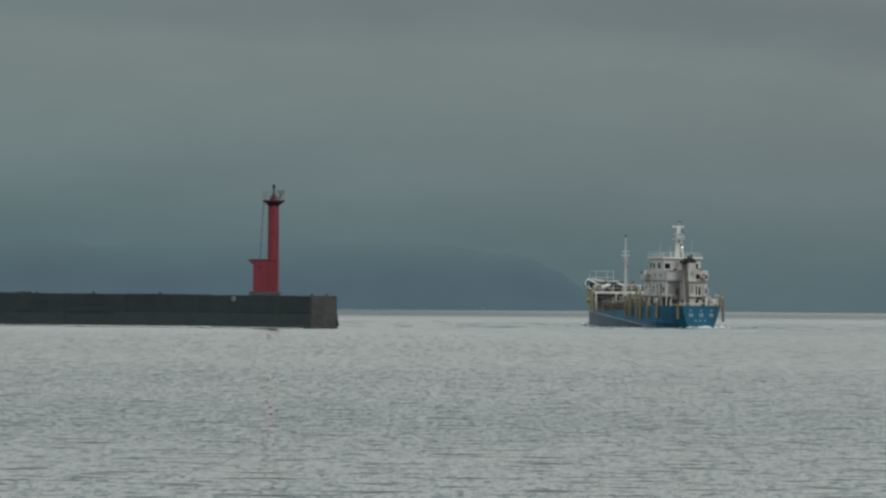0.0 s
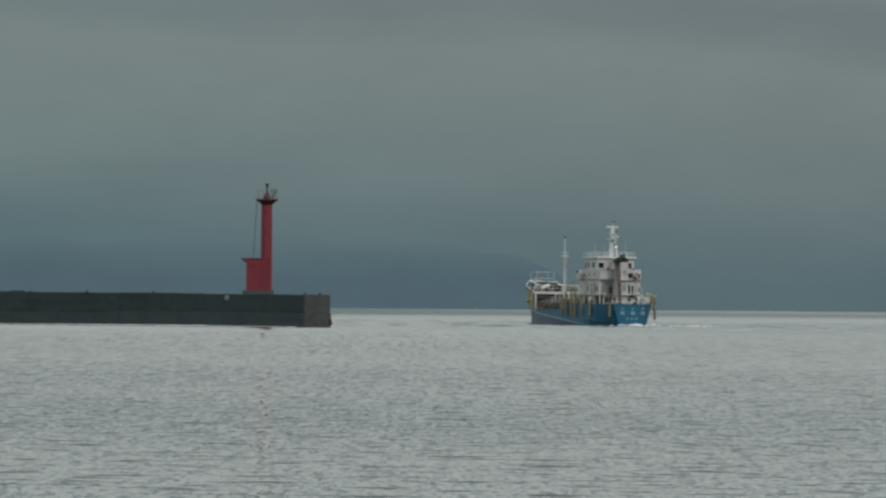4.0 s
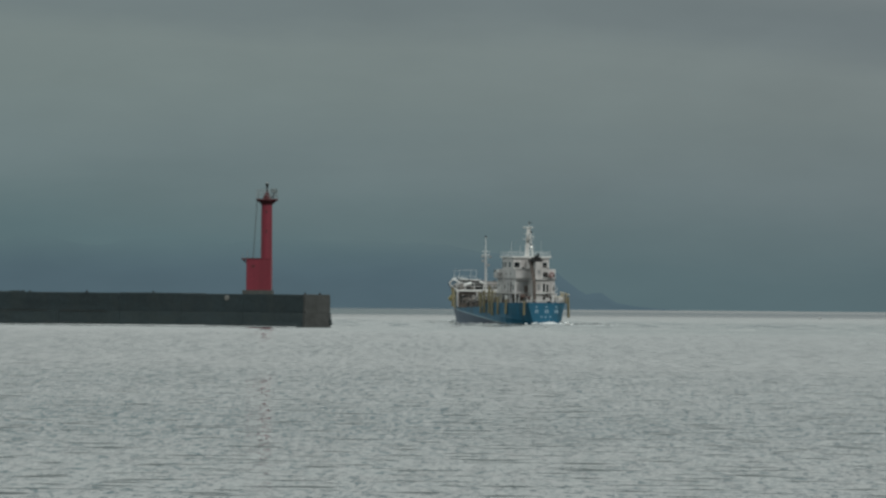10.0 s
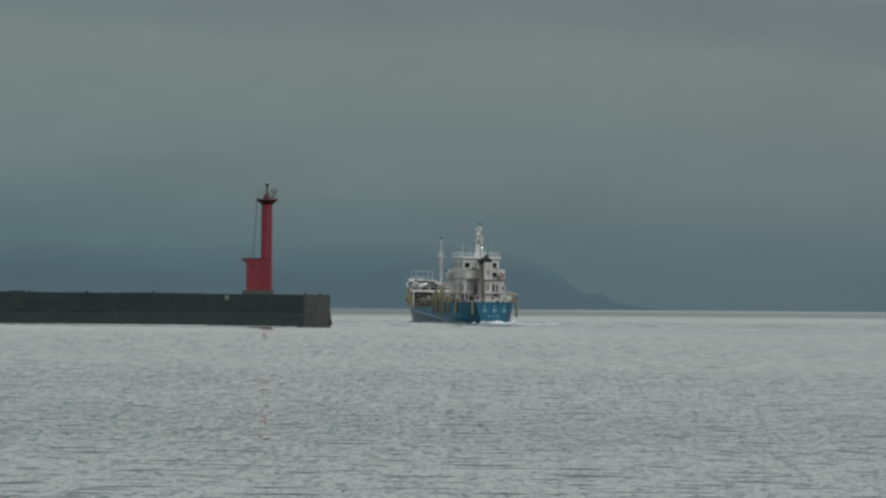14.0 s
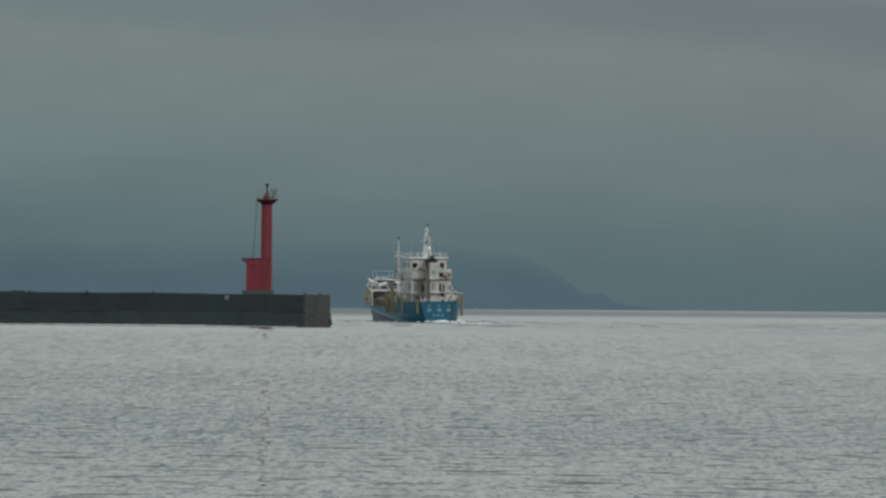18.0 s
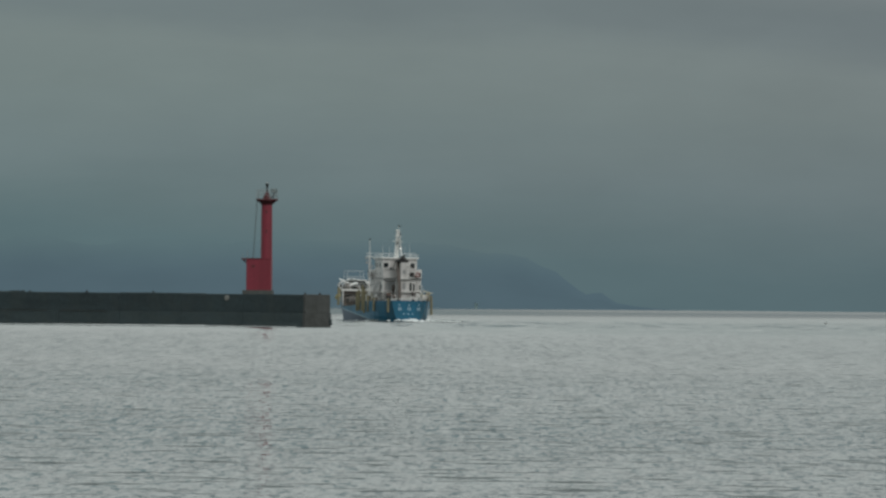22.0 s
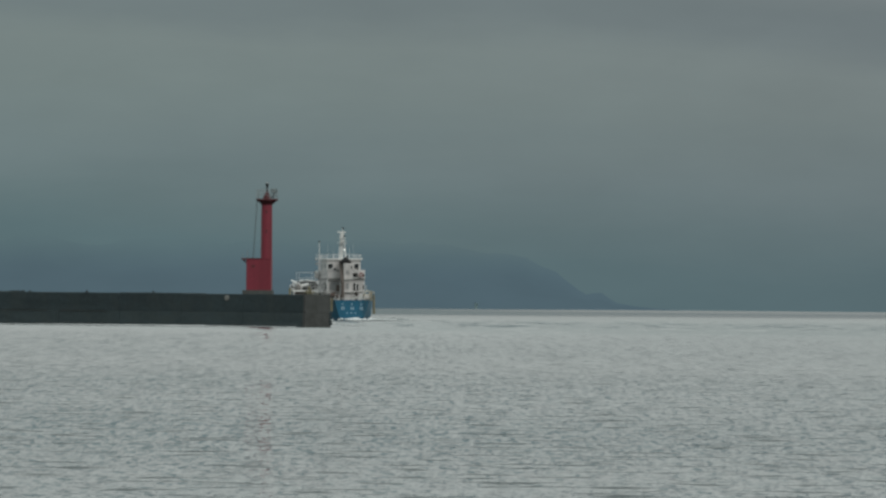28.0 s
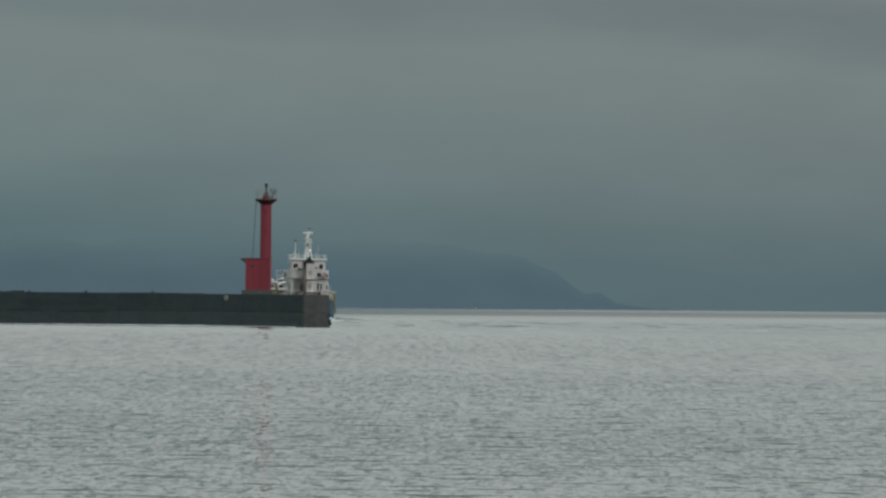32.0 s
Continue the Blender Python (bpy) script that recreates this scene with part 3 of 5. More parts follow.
# own space: x towards the tip, tower at the tip end of the annex
part("plinth", box((-2.0, -1.2, 0), (1.72, 1.2, 0.48), 0.04), PLINTH, lh, "grey concrete plinth")
annex = part("annex", box((-1.55, -0.92, 0.48), (1.53, 0.92, 4.35), 0.05), RED, lh)
part("annex_roof", box((-1.66, -1.0, 4.35), (0.1, 1.0, 4.47), 0.03), RED_DARK, lh)
part("annex_roof_edge", box((0.1, -0.98, 4.35), (1.56, 1.0, 4.41), 0.02), RED, lh)
part("canopy", box((-2.2, -0.7, 4.24), (-1.55, 0.7, 4.44), 0.04), RED_DARK, lh, "small red canopy over the annex door")
for y in (-0.5, 0.5):
    part("canopy_bracket", tube((-1.55, y, 3.85), (-2.0, y, 4.24), 0.06), RED_DARK, lh)
part("door", box((-1.6, -0.45, 0.5), (-1.54, 0.45, 2.5), 0.02), RED_DARK, annex)
part("door_handle", tube((-1.64, -0.3, 1.5), (-1.64, -0.3, 1.7), 0.02, seg=6), STEEL, annex)
part("vent_grille", box((-0.9, -0.95, 3.3), (-0.5, -0.91, 3.6), 0.01), RED_DARK, annex)
for x, z in ((-1.45, 5.4), (-2.05, 4.9)):
    part("roof_post", tube((x, -0.6, 4.44), (x, -0.6, z), 0.025, seg=5), STEEL, lh)
part("tower", tube((TX, 0, 4.4), (TX, 0, 11.6), 0.70, 0.66, 32), RED, lh)
for z in (6.7, 9.1):
    part("tower_band", tube((TX, 0, z), (TX, 0, z + 0.07), 0.72 - 0.006 * z, 0.72 - 0.006 * z, 32), RED, lh)
for z in (7.6, 10.0):
    part("tower_slit", box((TX - 0.1, -0.71, z), (TX + 0.1, -0.62, z + 0.4), 0.02), RED_DARK, lh)
part("gallery_corbel", tube((TX, 0, 11.10), (TX, 0, 11.63), 0.70, 1.10, 28), RED_DARK, lh)
part("gallery", tube((TX, 0, 11.63), (TX, 0, 11.81), 1.38, 1.38, 28), RED_DARK, lh)
for i in range(8):
    a = (i + 0.5) * math.tau / 8
    part("gallery_bracket", tube((TX + 0.68 * math.cos(a), 0.68 * math.sin(a), 11.2), (TX + 1.3 * math.cos(a), 1.3 * math.sin(a), 11.62), 0.05, seg=6), RED_DARK, lh)
part("lantern_base", tube((TX, 0, 11.81), (TX, 0, 12.30), 0.52, 0.36, 20), RED_DARK, lh)
part("lantern_cone", tube((TX, 0, 12.30), (TX, 0, 12.75), 0.30, 0.10, 16), RED_DARK, lh)
part("lantern_post", tube((TX, 0, 12.7), (TX, 0, 13.3), 0.11, 0.10), LENS, lh)
bm = tube((TX, 0, 13.25), (TX, 0, 13.62), 0.14, 0.21, 14)
add_ball(bm, (TX, 0, 13.66), 0.21, 0.6)
part("lantern", bm, LENS, lh, "dark glass lantern")
part("lantern_cap", tube((TX, 0, 13.76), (TX, 0, 13.88), 0.16, 0.07), STEEL, lh, "pale metal lantern cap")
for i in range(10):
    a = i * math.tau / 10
    c, s = math.cos(a), math.sin(a)
    part("gallery_post", tube((TX + 1.28 * c, 1.28 * s, 11.81), (TX + 1.28 * c, 1.28 * s, 12.95), 0.03, seg=5), STEEL, lh)
for z in (12.25, 12.60, 12.94):
    bm = bmesh.new()
    for i in range(20):
        a, b = i * math.tau / 20, (i + 1) * math.tau / 20
        add_tube(bm, (TX + 1.28 * math.cos(a), 1.28 * math.sin(a), z), (TX + 1.28 * math.cos(b), 1.28 * math.sin(b), z), 0.016, seg=4)
    part("gallery_rail", bm, STEEL, lh)
part("solar_bracket", tube((TX + 0.8, -0.5, 11.81), (TX + 0.9, -0.5, 12.70), 0.05), LENS, lh)
panel = part("solar_panel", box((-0.40, -0.03, -0.32), (0.40, 0.03, 0.32), 0.01), SOLAR, lh, "small dark solar panel", pose(TX + 0.92, -0.6, 12.82, -40, 0, 12))
for x in (-0.13, 0.13):
    part("panel_rib", box((x - 0.02, -0.045, -0.32), (x + 0.02, -0.03, 0.32)), STEEL, panel)
part("panel_strut", tube((TX + 0.55, -0.5, 11.9), (TX + 1.15, -0.55, 12.75), 0.035, seg=6), LENS, lh)
ladder(lh, (-0.74, -0.5, 4.47), (-0.32, -0.45, 11.65), 0.26, (0.5, -0.86, 0), 26, 0.020, material=PLINTH)
part("conduit", tube((TX - 0.69, -0.25, 4.47), (TX - 0.66, -0.25, 11.5), 0.03, seg=6), STEEL, lh)
# ---- coastal tanker; own space: y forward from the transom, x to starboard, z up from the waterline ----
ship = base("coastal_tanker", pose(0, 0, 0), "blue-hulled coastal tanker with white aft superstructure, steaming away", "ship")
BREADTH = ((0, 2.75), (2, 3.3), (5, 4.05), (9, 4.4), (30, 4.4), (35, 4.3), (39, 3.9), (43, 2.9), (46, 1.75), (48.5, 0.75), (49.8, 0.10))
RIM = ((0, 3.12), (6, 3.10), (16.5, 3.10), (18.6, 2.45), (30, 2.25), (34.2, 2.2), (35.0, 4.95), (37, 5.3), (43, 5.9), (49.8, 6.6))
DECK = ((0, 2.25), (16.4, 2.25), (17.2, 1.75), (34.4, 1.85), (35.0, 4.70), (49.8, 5.1))


def curve_at(table, s):
    return float(np.interp(s, [a for a, _ in table], [b for _, b in table]))


def half_breadth(s, z):
    """Half breadth of the hull at a station and height: narrower below, flared at the bow, tucked at the stern."""
    top = curve_at(BREADTH, s)
    low = max(0.0, min(1.0, (z + 2.2) / 2.6)) ** 0.35
    stern = 1 - 0.32 * max(0, 1 - s / 7.0) * max(0, min(1, (3.1 - z) / 3.1)) ** 1.2
    bow = 1 - 0.62 * max(0, (s - 33) / 17.0) * max(0, min(1, (6.0 - z) / 6.0))
    return max(0.04, top * low * stern * bow)


def build_hull():
    stations = [0, 0.6, 1.5, 3, 5, 7, 9, 12, 15, 16.5, 17.2, 18, 21, 24, 27, 30, 32.5, 34.2, 34.6, 35.0, 37, 39, 41, 43, 44.6, 46, 47.3, 48.5, 49.3, 49.8]
    shell, boot, stripe, deck, bow = (bmesh.new() for _ in range(5))

    def profile(s):
        line = min(2.0, max(-0.45, (s - 7.5) * 0.072))
        rim = curve_at(RIM, s)
        rise = 0.0 if s > 4 else (4 - s) / 4 * 1.6
        zs = [-2.2 + rise, (-2.2 + rise + line) / 2, line, line + 0.16]
        zs += [line + 0.16 + (rim - line - 0.16) * u for u in (0.25, 0.5, 0.75, 1.0)]
        return [(half_breadth(s, z), z) for z in zs]

    table = [(s, profile(s)) for s in stations]
    for side in (-1, 1):
        for (s0, p0), (s1, p1) in zip(table, table[1:]):
            for i in range(len(p0) - 1):
                target = boot if i < 2 else stripe if i == 2 else bow if s0 >= 34.6 else shell
                q = [(p0[i], s0), (p1[i], s1), (p1[i + 1], s1), (p0[i + 1], s0)]
                target.faces.new([target.verts.new((side * b, s, z)) for (b, z), s in q])
            # bulwark: cap and inner face down to the deck
            b0, z0 = p0[-1]
            b1, z1 = p1[-1]
            i0, i1, d0, d1 = max(0.0, b0 - 0.14), max(0.0, b1 - 0.14), curve_at(DECK, s0), curve_at(DECK, s1)
            shell.faces.new([shell.verts.new(v) for v in ((side * b0, s0, z0), (side * b1, s1, z1), (side * i1, s1, z1), (side * i0, s0, z0))])
            shell.faces.new([shell.verts.new(v) for v in ((side * i0, s0, z0), (side * i1, s1, z1), (side * i1, s1, d1), (side * i0, s0, d0))])
            deck.faces.new([deck.verts.new(v) for v in ((side * i0, s0, d0), (side * i1, s1, d1), (0, s1, d1), (0, s0, d0))])
    for bm in (shell, boot, stripe, deck, bow):
        bmesh.ops.remove_doubles(bm, verts=bm.verts, dist=0.002)
    for b in (shell, boot, stripe):
        for f in b.faces:
            f.smooth = False
    part("hull", shell, HULL_BLUE, ship, "blue steel hull")
    part("forecastle_side", bow, BUFF, ship, "buff-painted forecastle plating")
    part("boot_top", boot, BOOT, ship, "faded violet-brown boot-top paint")
    part("draught_stripe", stripe, STRIPE, ship, "pale blue stripe at the loaded waterline")
    part("deck", deck, DECKPAINT, ship, "brown deck")
    # transom plate, a hand thick
    bm = bmesh.new()
    pts = [(half_breadth(0, z), z) for z in (-0.55, 0.1, 0.8, 1.6, 2.4, 3.12)]
    ring = [(b, z) for b, z in pts] + [(-b, z) for b, z in reversed(pts)]
    a = [bm.verts.new((x, -0.03, z)) for x, z in ring]
    b = [bm.verts.new((x * 0.98, 0.14, z)) for x, z in ring]
    bm.faces.new(a)
    bm.faces.new(b)
    for i in range(len(ring)):
        j = (i + 1) % len(ring)
        bm.faces.new((a[i], a[j], b[j], b[i]))
    return part("transom", bm, HULL_BLUE, ship)


transom = build_hull()
# unreadable name and port of registry: plain bars in rows
for z, w, hgt, xs in ((2.50, 0.34, 0.26, (-1.5, 0.0, 1.5)), (1.85, 0.62, 0.50, (-1.45, 0.05, 1.5)), (1.08, 0.34, 0.24, (-0.75, -0.1, 0.55))):
    for x in xs:
        bm = bmesh.new()
        for dx, dz, bw_, bh in ((-0.3, 0, 0.16, 1.0), (0.28, 0, 0.16, 1.0), (0, 0.38, 0.8, 0.16), (0, -0.1, 0.8, 0.16)):
            add_box(bm, (x + (dx - bw_ / 2) * w, -0.055, z + (dz - bh / 2) * hgt), (x + (dx + bw_ / 2) * w, -0.03, z + (dz + bh / 2) * hgt))
        part("lettering", bm, LETTER, transom)
part("rubbing_strake", outline([(2.72, -0.10), (2.72, 0.05), (-2.72, 0.05), (-2.72, -0.10)], 2.98, 3.16, 0.03), HULL_BLUE, transom)

# --- aft house ---
def tier(points, z0, z1, name, material=WHITE, bevel=0.06, label=""):
    return part(name, outline(points, z0, z1, bevel), material, ship, label)


def rect(x0, x1, y0, y1, cut=0.0):
    if not cut:
        return [(x0, y0), (x1, y0), (x1, y1), (x0, y1)]
    return [(x0, y0), (x1, y0), (x1, y1 - cut), (x1 - cut, y1), (x0 + cut, y1), (x0, y1 - cut)]


# the after house: port half of the lower tiers set back a little under the boat deck
lower = tier([(-3.0, 8.3), (-0.5, 8.3), (-0.5, 6.7), (3.15, 6.7), (3.15, 16.2), (-3.0, 16.2)], 2.25, 4.4, "poop_tier")
part("poop_overhang", outline([(-3.5, 6.4), (-0.7, 6.4), (-0.7, 6.2), (3.45, 6.2), (3.45, 16.8), (-3.5, 16.8)], 4.4, 4.5, 0.02), WHITE, ship)
second = tier([(-2.9, 6.7), (-0.5, 6.7), (-0.5, 6.5), (3.1, 6.5), (3.1, 16.4), (-2.9, 16.4)], 4.52, 6.5, "accommodation_tier")
part("boat_deck", box((-3.0, 6.1, 6.5), (3.2, 17.0, 6.62), 0.03), RECESS, ship, "grey deck edge")
bridge = tier(rect(-2.9, 3.12, 6.3, 17.0, 0.9), 6.63, 8.0, "bridge_tier", label="white bridge front bulwark")
for sx in (-1, 1):
    x = sx * 3.55
    wing = part("bridge_wing", box((min(sx * 2.92, x), 13.6, 6.66), (max(sx * 2.92, x), 15.8, 6.78), 0.03), WHITE, ship)
    part("wing_bulwark", box((x - 0.05, 13.6, 6.78), (x + 0.05, 15.8, 7.55), 0.04), WHITE, wing)
    part("wing_bulwark", box((min(x, sx * 2.95), 15.7, 6.78), (max(x, sx * 2.95), 15.8, 7.55), 0.04), WHITE, wing)
    part("wing_light", box((x - 0.16, 14.9, 7.56), (x + 0.16, 15.5, 7.85), 0.05), LENS, wing, "dark side-light box")
    bm = tube((x * 0.98, 14.2, 7.5), (x * 0.98, 14.2, 7.95), 0.22, 0.16, 10)
    part("compass_repeater", bm, RAIL, wing)
wheel = tier(rect(-2.65, 2.8, 8.6, 15.4, 0.7), 8.0, 9.62, "wheelhouse")
part("wheelhouse_roof", outline(rect(-2.9, 3.02, 8.2, 15.8, 0.8), 9.62, 9.86, 0.04), RAIL, ship, "white wheelhouse roof edge")
rail(ship, [(-2.8, 8.4, 9.86), (-2.8, 15.0, 9.86), (2.9, 15.0, 9.86), (2.9, 8.4, 9.86), (-2.8, 8.4, 9.86)], 0.62, 1.1, r=0.018, name="roof_rail")


def window(face, a0, a1, z0, z1, at, parent, frame_material=None):
    """A dark pane in a raised frame, on an after face (across, facing aft) or a side face (along, facing outboard)."""
    def slab(u0, u1, w0, w1, d):
        return box((u0, at - d, w0), (u1, at + 0.03, w1), 0.01) if face == "aft" else box((at - d, u0, w0), (at + d, u1, w1), 0.01)
    pane = part("window", slab(a0, a1, z0, z1, 0.03), PANE, parent)
    fm_ = frame_material or RAIL
    for u0, u1, w0, w1 in ((a0 - 0.09, a1 + 0.09, z1, z1 + 0.09), (a0 - 0.09, a1 + 0.09, z0 - 0.09, z0), (a0 - 0.09, a0, z0, z1), (a1, a1 + 0.09, z0, z1)):
        part("window_frame", slab(u0, u1, w0, w1, 0.06), fm_, pane)
    return pane


# wheelhouse windows, sides, after face and front
for x in (-2.66, 2.81):
    for y0, y1 in ((13.5, 14.3), (12.2, 13.0), (9.7, 10.9)):
        window("side", y0, y1, 8.25, 9.05, x, wheel)
for x0, x1 in ((-2.5, -1.68), (1.75, 2.45)):
    window("aft", x0, x1, 8.2, 9.0, 8.59, wheel)
window("aft", 1.15, 1.45, 8.2, 8.6, 8.59, wheel)
for x in (-1.5, -0.5, 0.5, 1.5):
    part("window", box((x - 0.38, 15.38, 8.5), (x + 0.38, 15.46, 9.25), 0.02), PANE, wheel)
# round scuttle at the after corner of the bridge deck
locker = part("signal_locker", box((-2.15, 6.35, 7.98), (-1.35, 7.0, 8.42), 0.04), WHITE, ship)
part("scuttle", tube((-1.75, 6.3, 8.12), (-1.75, 6.4, 8.12), 0.19, seg=16), BLACK, locker)
# bridge tier, after face
part("bridge_shelf", box((-2.9, 6.15, 7.94), (-0.6, 6.32, 8.02), 0.02), RECESS, bridge)
for x0, x1, z0, z1 in ((1.2, 1.95, 6.85, 7.55), (2.75, 3.0, 6.85, 7.4)):
    window("aft", x0, x1, z0, z1, 6.3, bridge)
for y in (9.0, 11.5, 14.0):
    part("bridge_scuttle", tube((-2.93, y, 7.3), (-2.87, y, 7.3), 0.17, seg=14), PANE, bridge)
    part("bridge_scuttle", tube((3.09, y, 7.3), (3.15, y, 7.3), 0.17, seg=14), PANE, bridge)
# after face of the accommodation, starboard half: double door and slim window, a stair between the decks
for x0, x1, z0, z1 in ((1.25, 1.62, 4.65, 5.9), (1.78, 2.1, 4.65, 5.8), (2.78, 3.0, 4.8, 5.6), (-0.2, 0.2, 5.2, 5.6)):
    window("aft", x0, x1, z0, z1, 6.5, second)
for x0, x1, z0, z1 in ((1.3, 1.9, 2.9, 4.0), (2.5, 2.8, 3.2, 3.8)):
    window("aft", x0, x1, z0, z1, 6.7, lower)
ladder(ship, (1.3, 6.05, 7.55), (2.35, 5.95, 6.62), 0.45, (0, 1, 0), 6, 0.05, "boat_deck_stair", BROWN)
ladder(ship, (1.15, 6.0, 8.55), (2.0, 5.95, 8.0), 0.4, (0, 1, 0), 4, 0.045, "monkey_island_stair", BROWN)
# set-back port half: flat arched panel, the shade of an alcove put into its grey
part("arched_shade_panel", outline([(-2.55, 4.75), (-0.75, 4.75), (-0.75, 5.75), (-1.05, 6.1), (-2.25, 6.1), (-2.55, 5.75)], 0, 0.07), RECESS, second, "grey arched panel painted as a shaded recess",
     Matrix(((1, 0, 0, 0), (0, 0, -1, 6.72), (0, 1, 0, 0), (0, 0, 0, 1))))
part("recess_door", box((-1.5, 6.60, 4.56), (-0.95, 6.66, 5.6), 0.03), BROWN, second)
bm = bmesh.new()
for (x0, z0), (x1, z1) in zip(((-2.65, 4.6), (-2.65, 5.8), (-2.3, 6.2), (-1.0, 6.2), (-0.65, 5.8)), ((-2.65, 5.8), (-2.3, 6.2), (-1.0, 6.2), (-0.65, 5.8), (-0.65, 4.6))):
    add_tube(bm, (x0, 6.66, z0), (x1, 6.66, z1), 0.06, seg=6)
part("recess_rim", bm, WHITE, second)
part("deck_scuttle", tube((-0.15, 6.42, 5.55), (-0.15, 6.5, 5.55), 0.16, seg=14), BLACK, second)
for y in (7.2, 10.5, 13.9, 15.2):
    part("porthole", tube((-2.94, y + 1.5, 5.6), (-2.88, y + 1.5, 5.6), 0.2, seg=14), PANE, second)
for y in (9.4, 11.2, 13.0, 14.8):
    part("porthole", tube((-3.04, y, 3.55), (-2.98, y, 3.55), 0.22, seg=14), PANE, lower)
for x in (-2.95, -0.9):
    part("stanchion", tube((x, 6.25, 2.25), (x, 6.25, 6.5), 0.08, seg=8), RAIL, ship)
for y in (7.7, 10.0, 12.3, 14.5, 16.6):
    part("stanchion", tube((-3.4, y, 2.25), (-3.4, y, 4.42), 0.06, seg=6), RAIL, ship)
    part("stanchion", tube((3.4, y, 2.25), (3.4, y, 4.42), 0.06, seg=6), RAIL, ship)
for y in (8.9, 10.3, 11.9):
    part("deck_locker", box((-3.35, y, 2.25), (-3.03, y + 0.9, 3.5 + 0.2 * math.sin(y)), 0.05), WHITE, ship)
rail(ship, [(-3.4, 7.7, 4.5), (-3.4, 16.6, 4.5)], 0.95, 1.5, r=0.022, name="side_rail")
rail(ship, [(3.4, 6.4, 4.5), (3.4, 16.6, 4.5)], 0.95, 1.5, r=0.022, name="side_rail")
# dark panels on the closed wall stand in for the gloom inside open doors
for y, w in ((9.0, 0.6), (12.0, 0.7), (14.4, 0.8)):
    part("side_door", box((-3.05, y, 2.35), (-2.99, y + w, 4.1), 0.03), PANE, lower, "dark panel standing in for an unlit doorway")
for x0, x1, z0, z1 in ((-2.75, -2.45, 2.9, 4.2), (-2.15, -1.7, 2.3, 4.1), (-1.35, -0.95, 2.9, 3.9)):
    window("aft", x0, x1, z0, z1, 8.3, lower, WHITE)
for y, z0, z1 in ((7.4, 4.9, 5.7), (8.5, 4.6, 6.1), (11.9, 4.9, 5.6)):
    part("side_window", box((-2.94, y, z0), (-2.88, y + 0.5, z1), 0.02), PANE, second)
for y, r, hh, m_ in ((7.2, 0.22, 1.4, PIPES), (8.1, 0.16, 1.9, RAIL), (9.9, 0.25, 1.2, BROWN), (11.4, 0.15, 2.0, CREAM), (13.4, 0.22, 1.5, PIPES), (15.4, 0.18, 1.8, RAIL)):
    part("deck_vent", tube((-3.75, y, 2.25), (-3.75, y, 2.25 + hh), r * 0.7, r, 10), m_, ship)
# gear on the poop in front of the alcove: winch posts, vents, a hose box, drums
for x, y, w, hh, m_ in ((-2.7, 5.2, 0.35, 1.7, RAIL), (-2.2, 4.6, 0.5, 1.35, BROWN), (-1.75, 5.6, 0.3, 1.9, RAIL), (-1.35, 5.0, 0.4, 1.2, BUFF), (0.5, 3.6, 0.5, 1.3, WHITE),
                       (1.15, 4.2, 0.6, 1.5, WHITE), (1.9, 3.6, 0.35, 1.9, RAIL), (2.45, 4.6, 0.5, 1.4, CREAM)):
    part("deck_gear", box((x, y, 2.25), (x + w, y + 0.5, 2.25 + hh), 0.08), m_, ship)
for x, y, z in ((-2.85, 4.4, 4.5), (-2.05, 4.2, 4.0), (-1.5, 4.5, 4.3), (0.9, 3.5, 4.0), (1.75, 3.2, 4.4)):
    part("gear_post", tube((x, y, 2.25), (x, y, z), 0.06, seg=6), RAIL, ship)
    part("gear_arm", tube((x - 0.05, y, z - 0.08), (x + 0.5, y, z - 0.35), 0.045, seg=6), RAIL, ship)
for x in (-2.45, -1.55):
    bm = tube((x, 6.2, 2.75), (x + 0.5, 6.2, 2.75), 0.32, seg=14)
    add_tube(bm, (x - 0.04, 6.2, 2.75), (x, 6.2, 2.75), 0.45, seg=14)
    add_tube(bm, (x + 0.5, 6.2, 2.75), (x + 0.54, 6.2, 2.75), 0.45, seg=14)
    part("mooring_reel", bm, (BROWN, PIPES)[int(x) % 2], ship)
# mooring winch abaft the alcove and a hose davit on the starboard side
for x, z in ((-2.75, 4.0), (-1.85, 3.75)):
    bm = tube((x, 4.0, z), (x + 0.55, 4.0, z), 0.27, seg=14)
    for u in (x - 0.05, x + 0.55):
        add_tube(bm, (u, 4.0, z), (u + 0.05, 4.0, z), 0.42, seg=14)
    winch = part("mooring_winch", bm, OXIDE, ship, "oxide-red mooring winch drum")
    for u in (x - 0.1, x + 0.62):
        part("winch_leg", box((u - 0.04, 3.8, 2.25), (u + 0.04, 4.2, z + 0.1), 0.02), BROWN, winch)
    part("winch_motor", box((x + 0.1, 4.3, 2.25), (x + 0.5, 4.75, z - 0.2), 0.06), PIPES, winch)
for x, hh in ((1.35, 2.2), (2.15, 1.75)):
    pump = part("fire_pump", box((x, 5.3, 2.25), (x + 0.42, 5.8, 2.25 + hh), 0.06), LENS, ship, "dark pump cabinet")
    part("pump_pipe", tube((x + 0.2, 5.25, 2.3), (x + 0.2, 5.25, 2.5 + hh), 0.05, seg=6), OXIDE, pump)
bm = bmesh.new()
add_tube(bm, (2.75, 5.0, 2.25), (2.75, 5.0, 4.2), 0.07, seg=8)
add_tube(bm, (2.75, 5.0, 4.2), (2.3, 4.6, 4.75), 0.06, seg=8)
add_tube(bm, (2.3, 4.6, 4.75), (1.7, 4.2, 4.6), 0.05, seg=8)
part("hose_davit", bm, RAIL, ship)
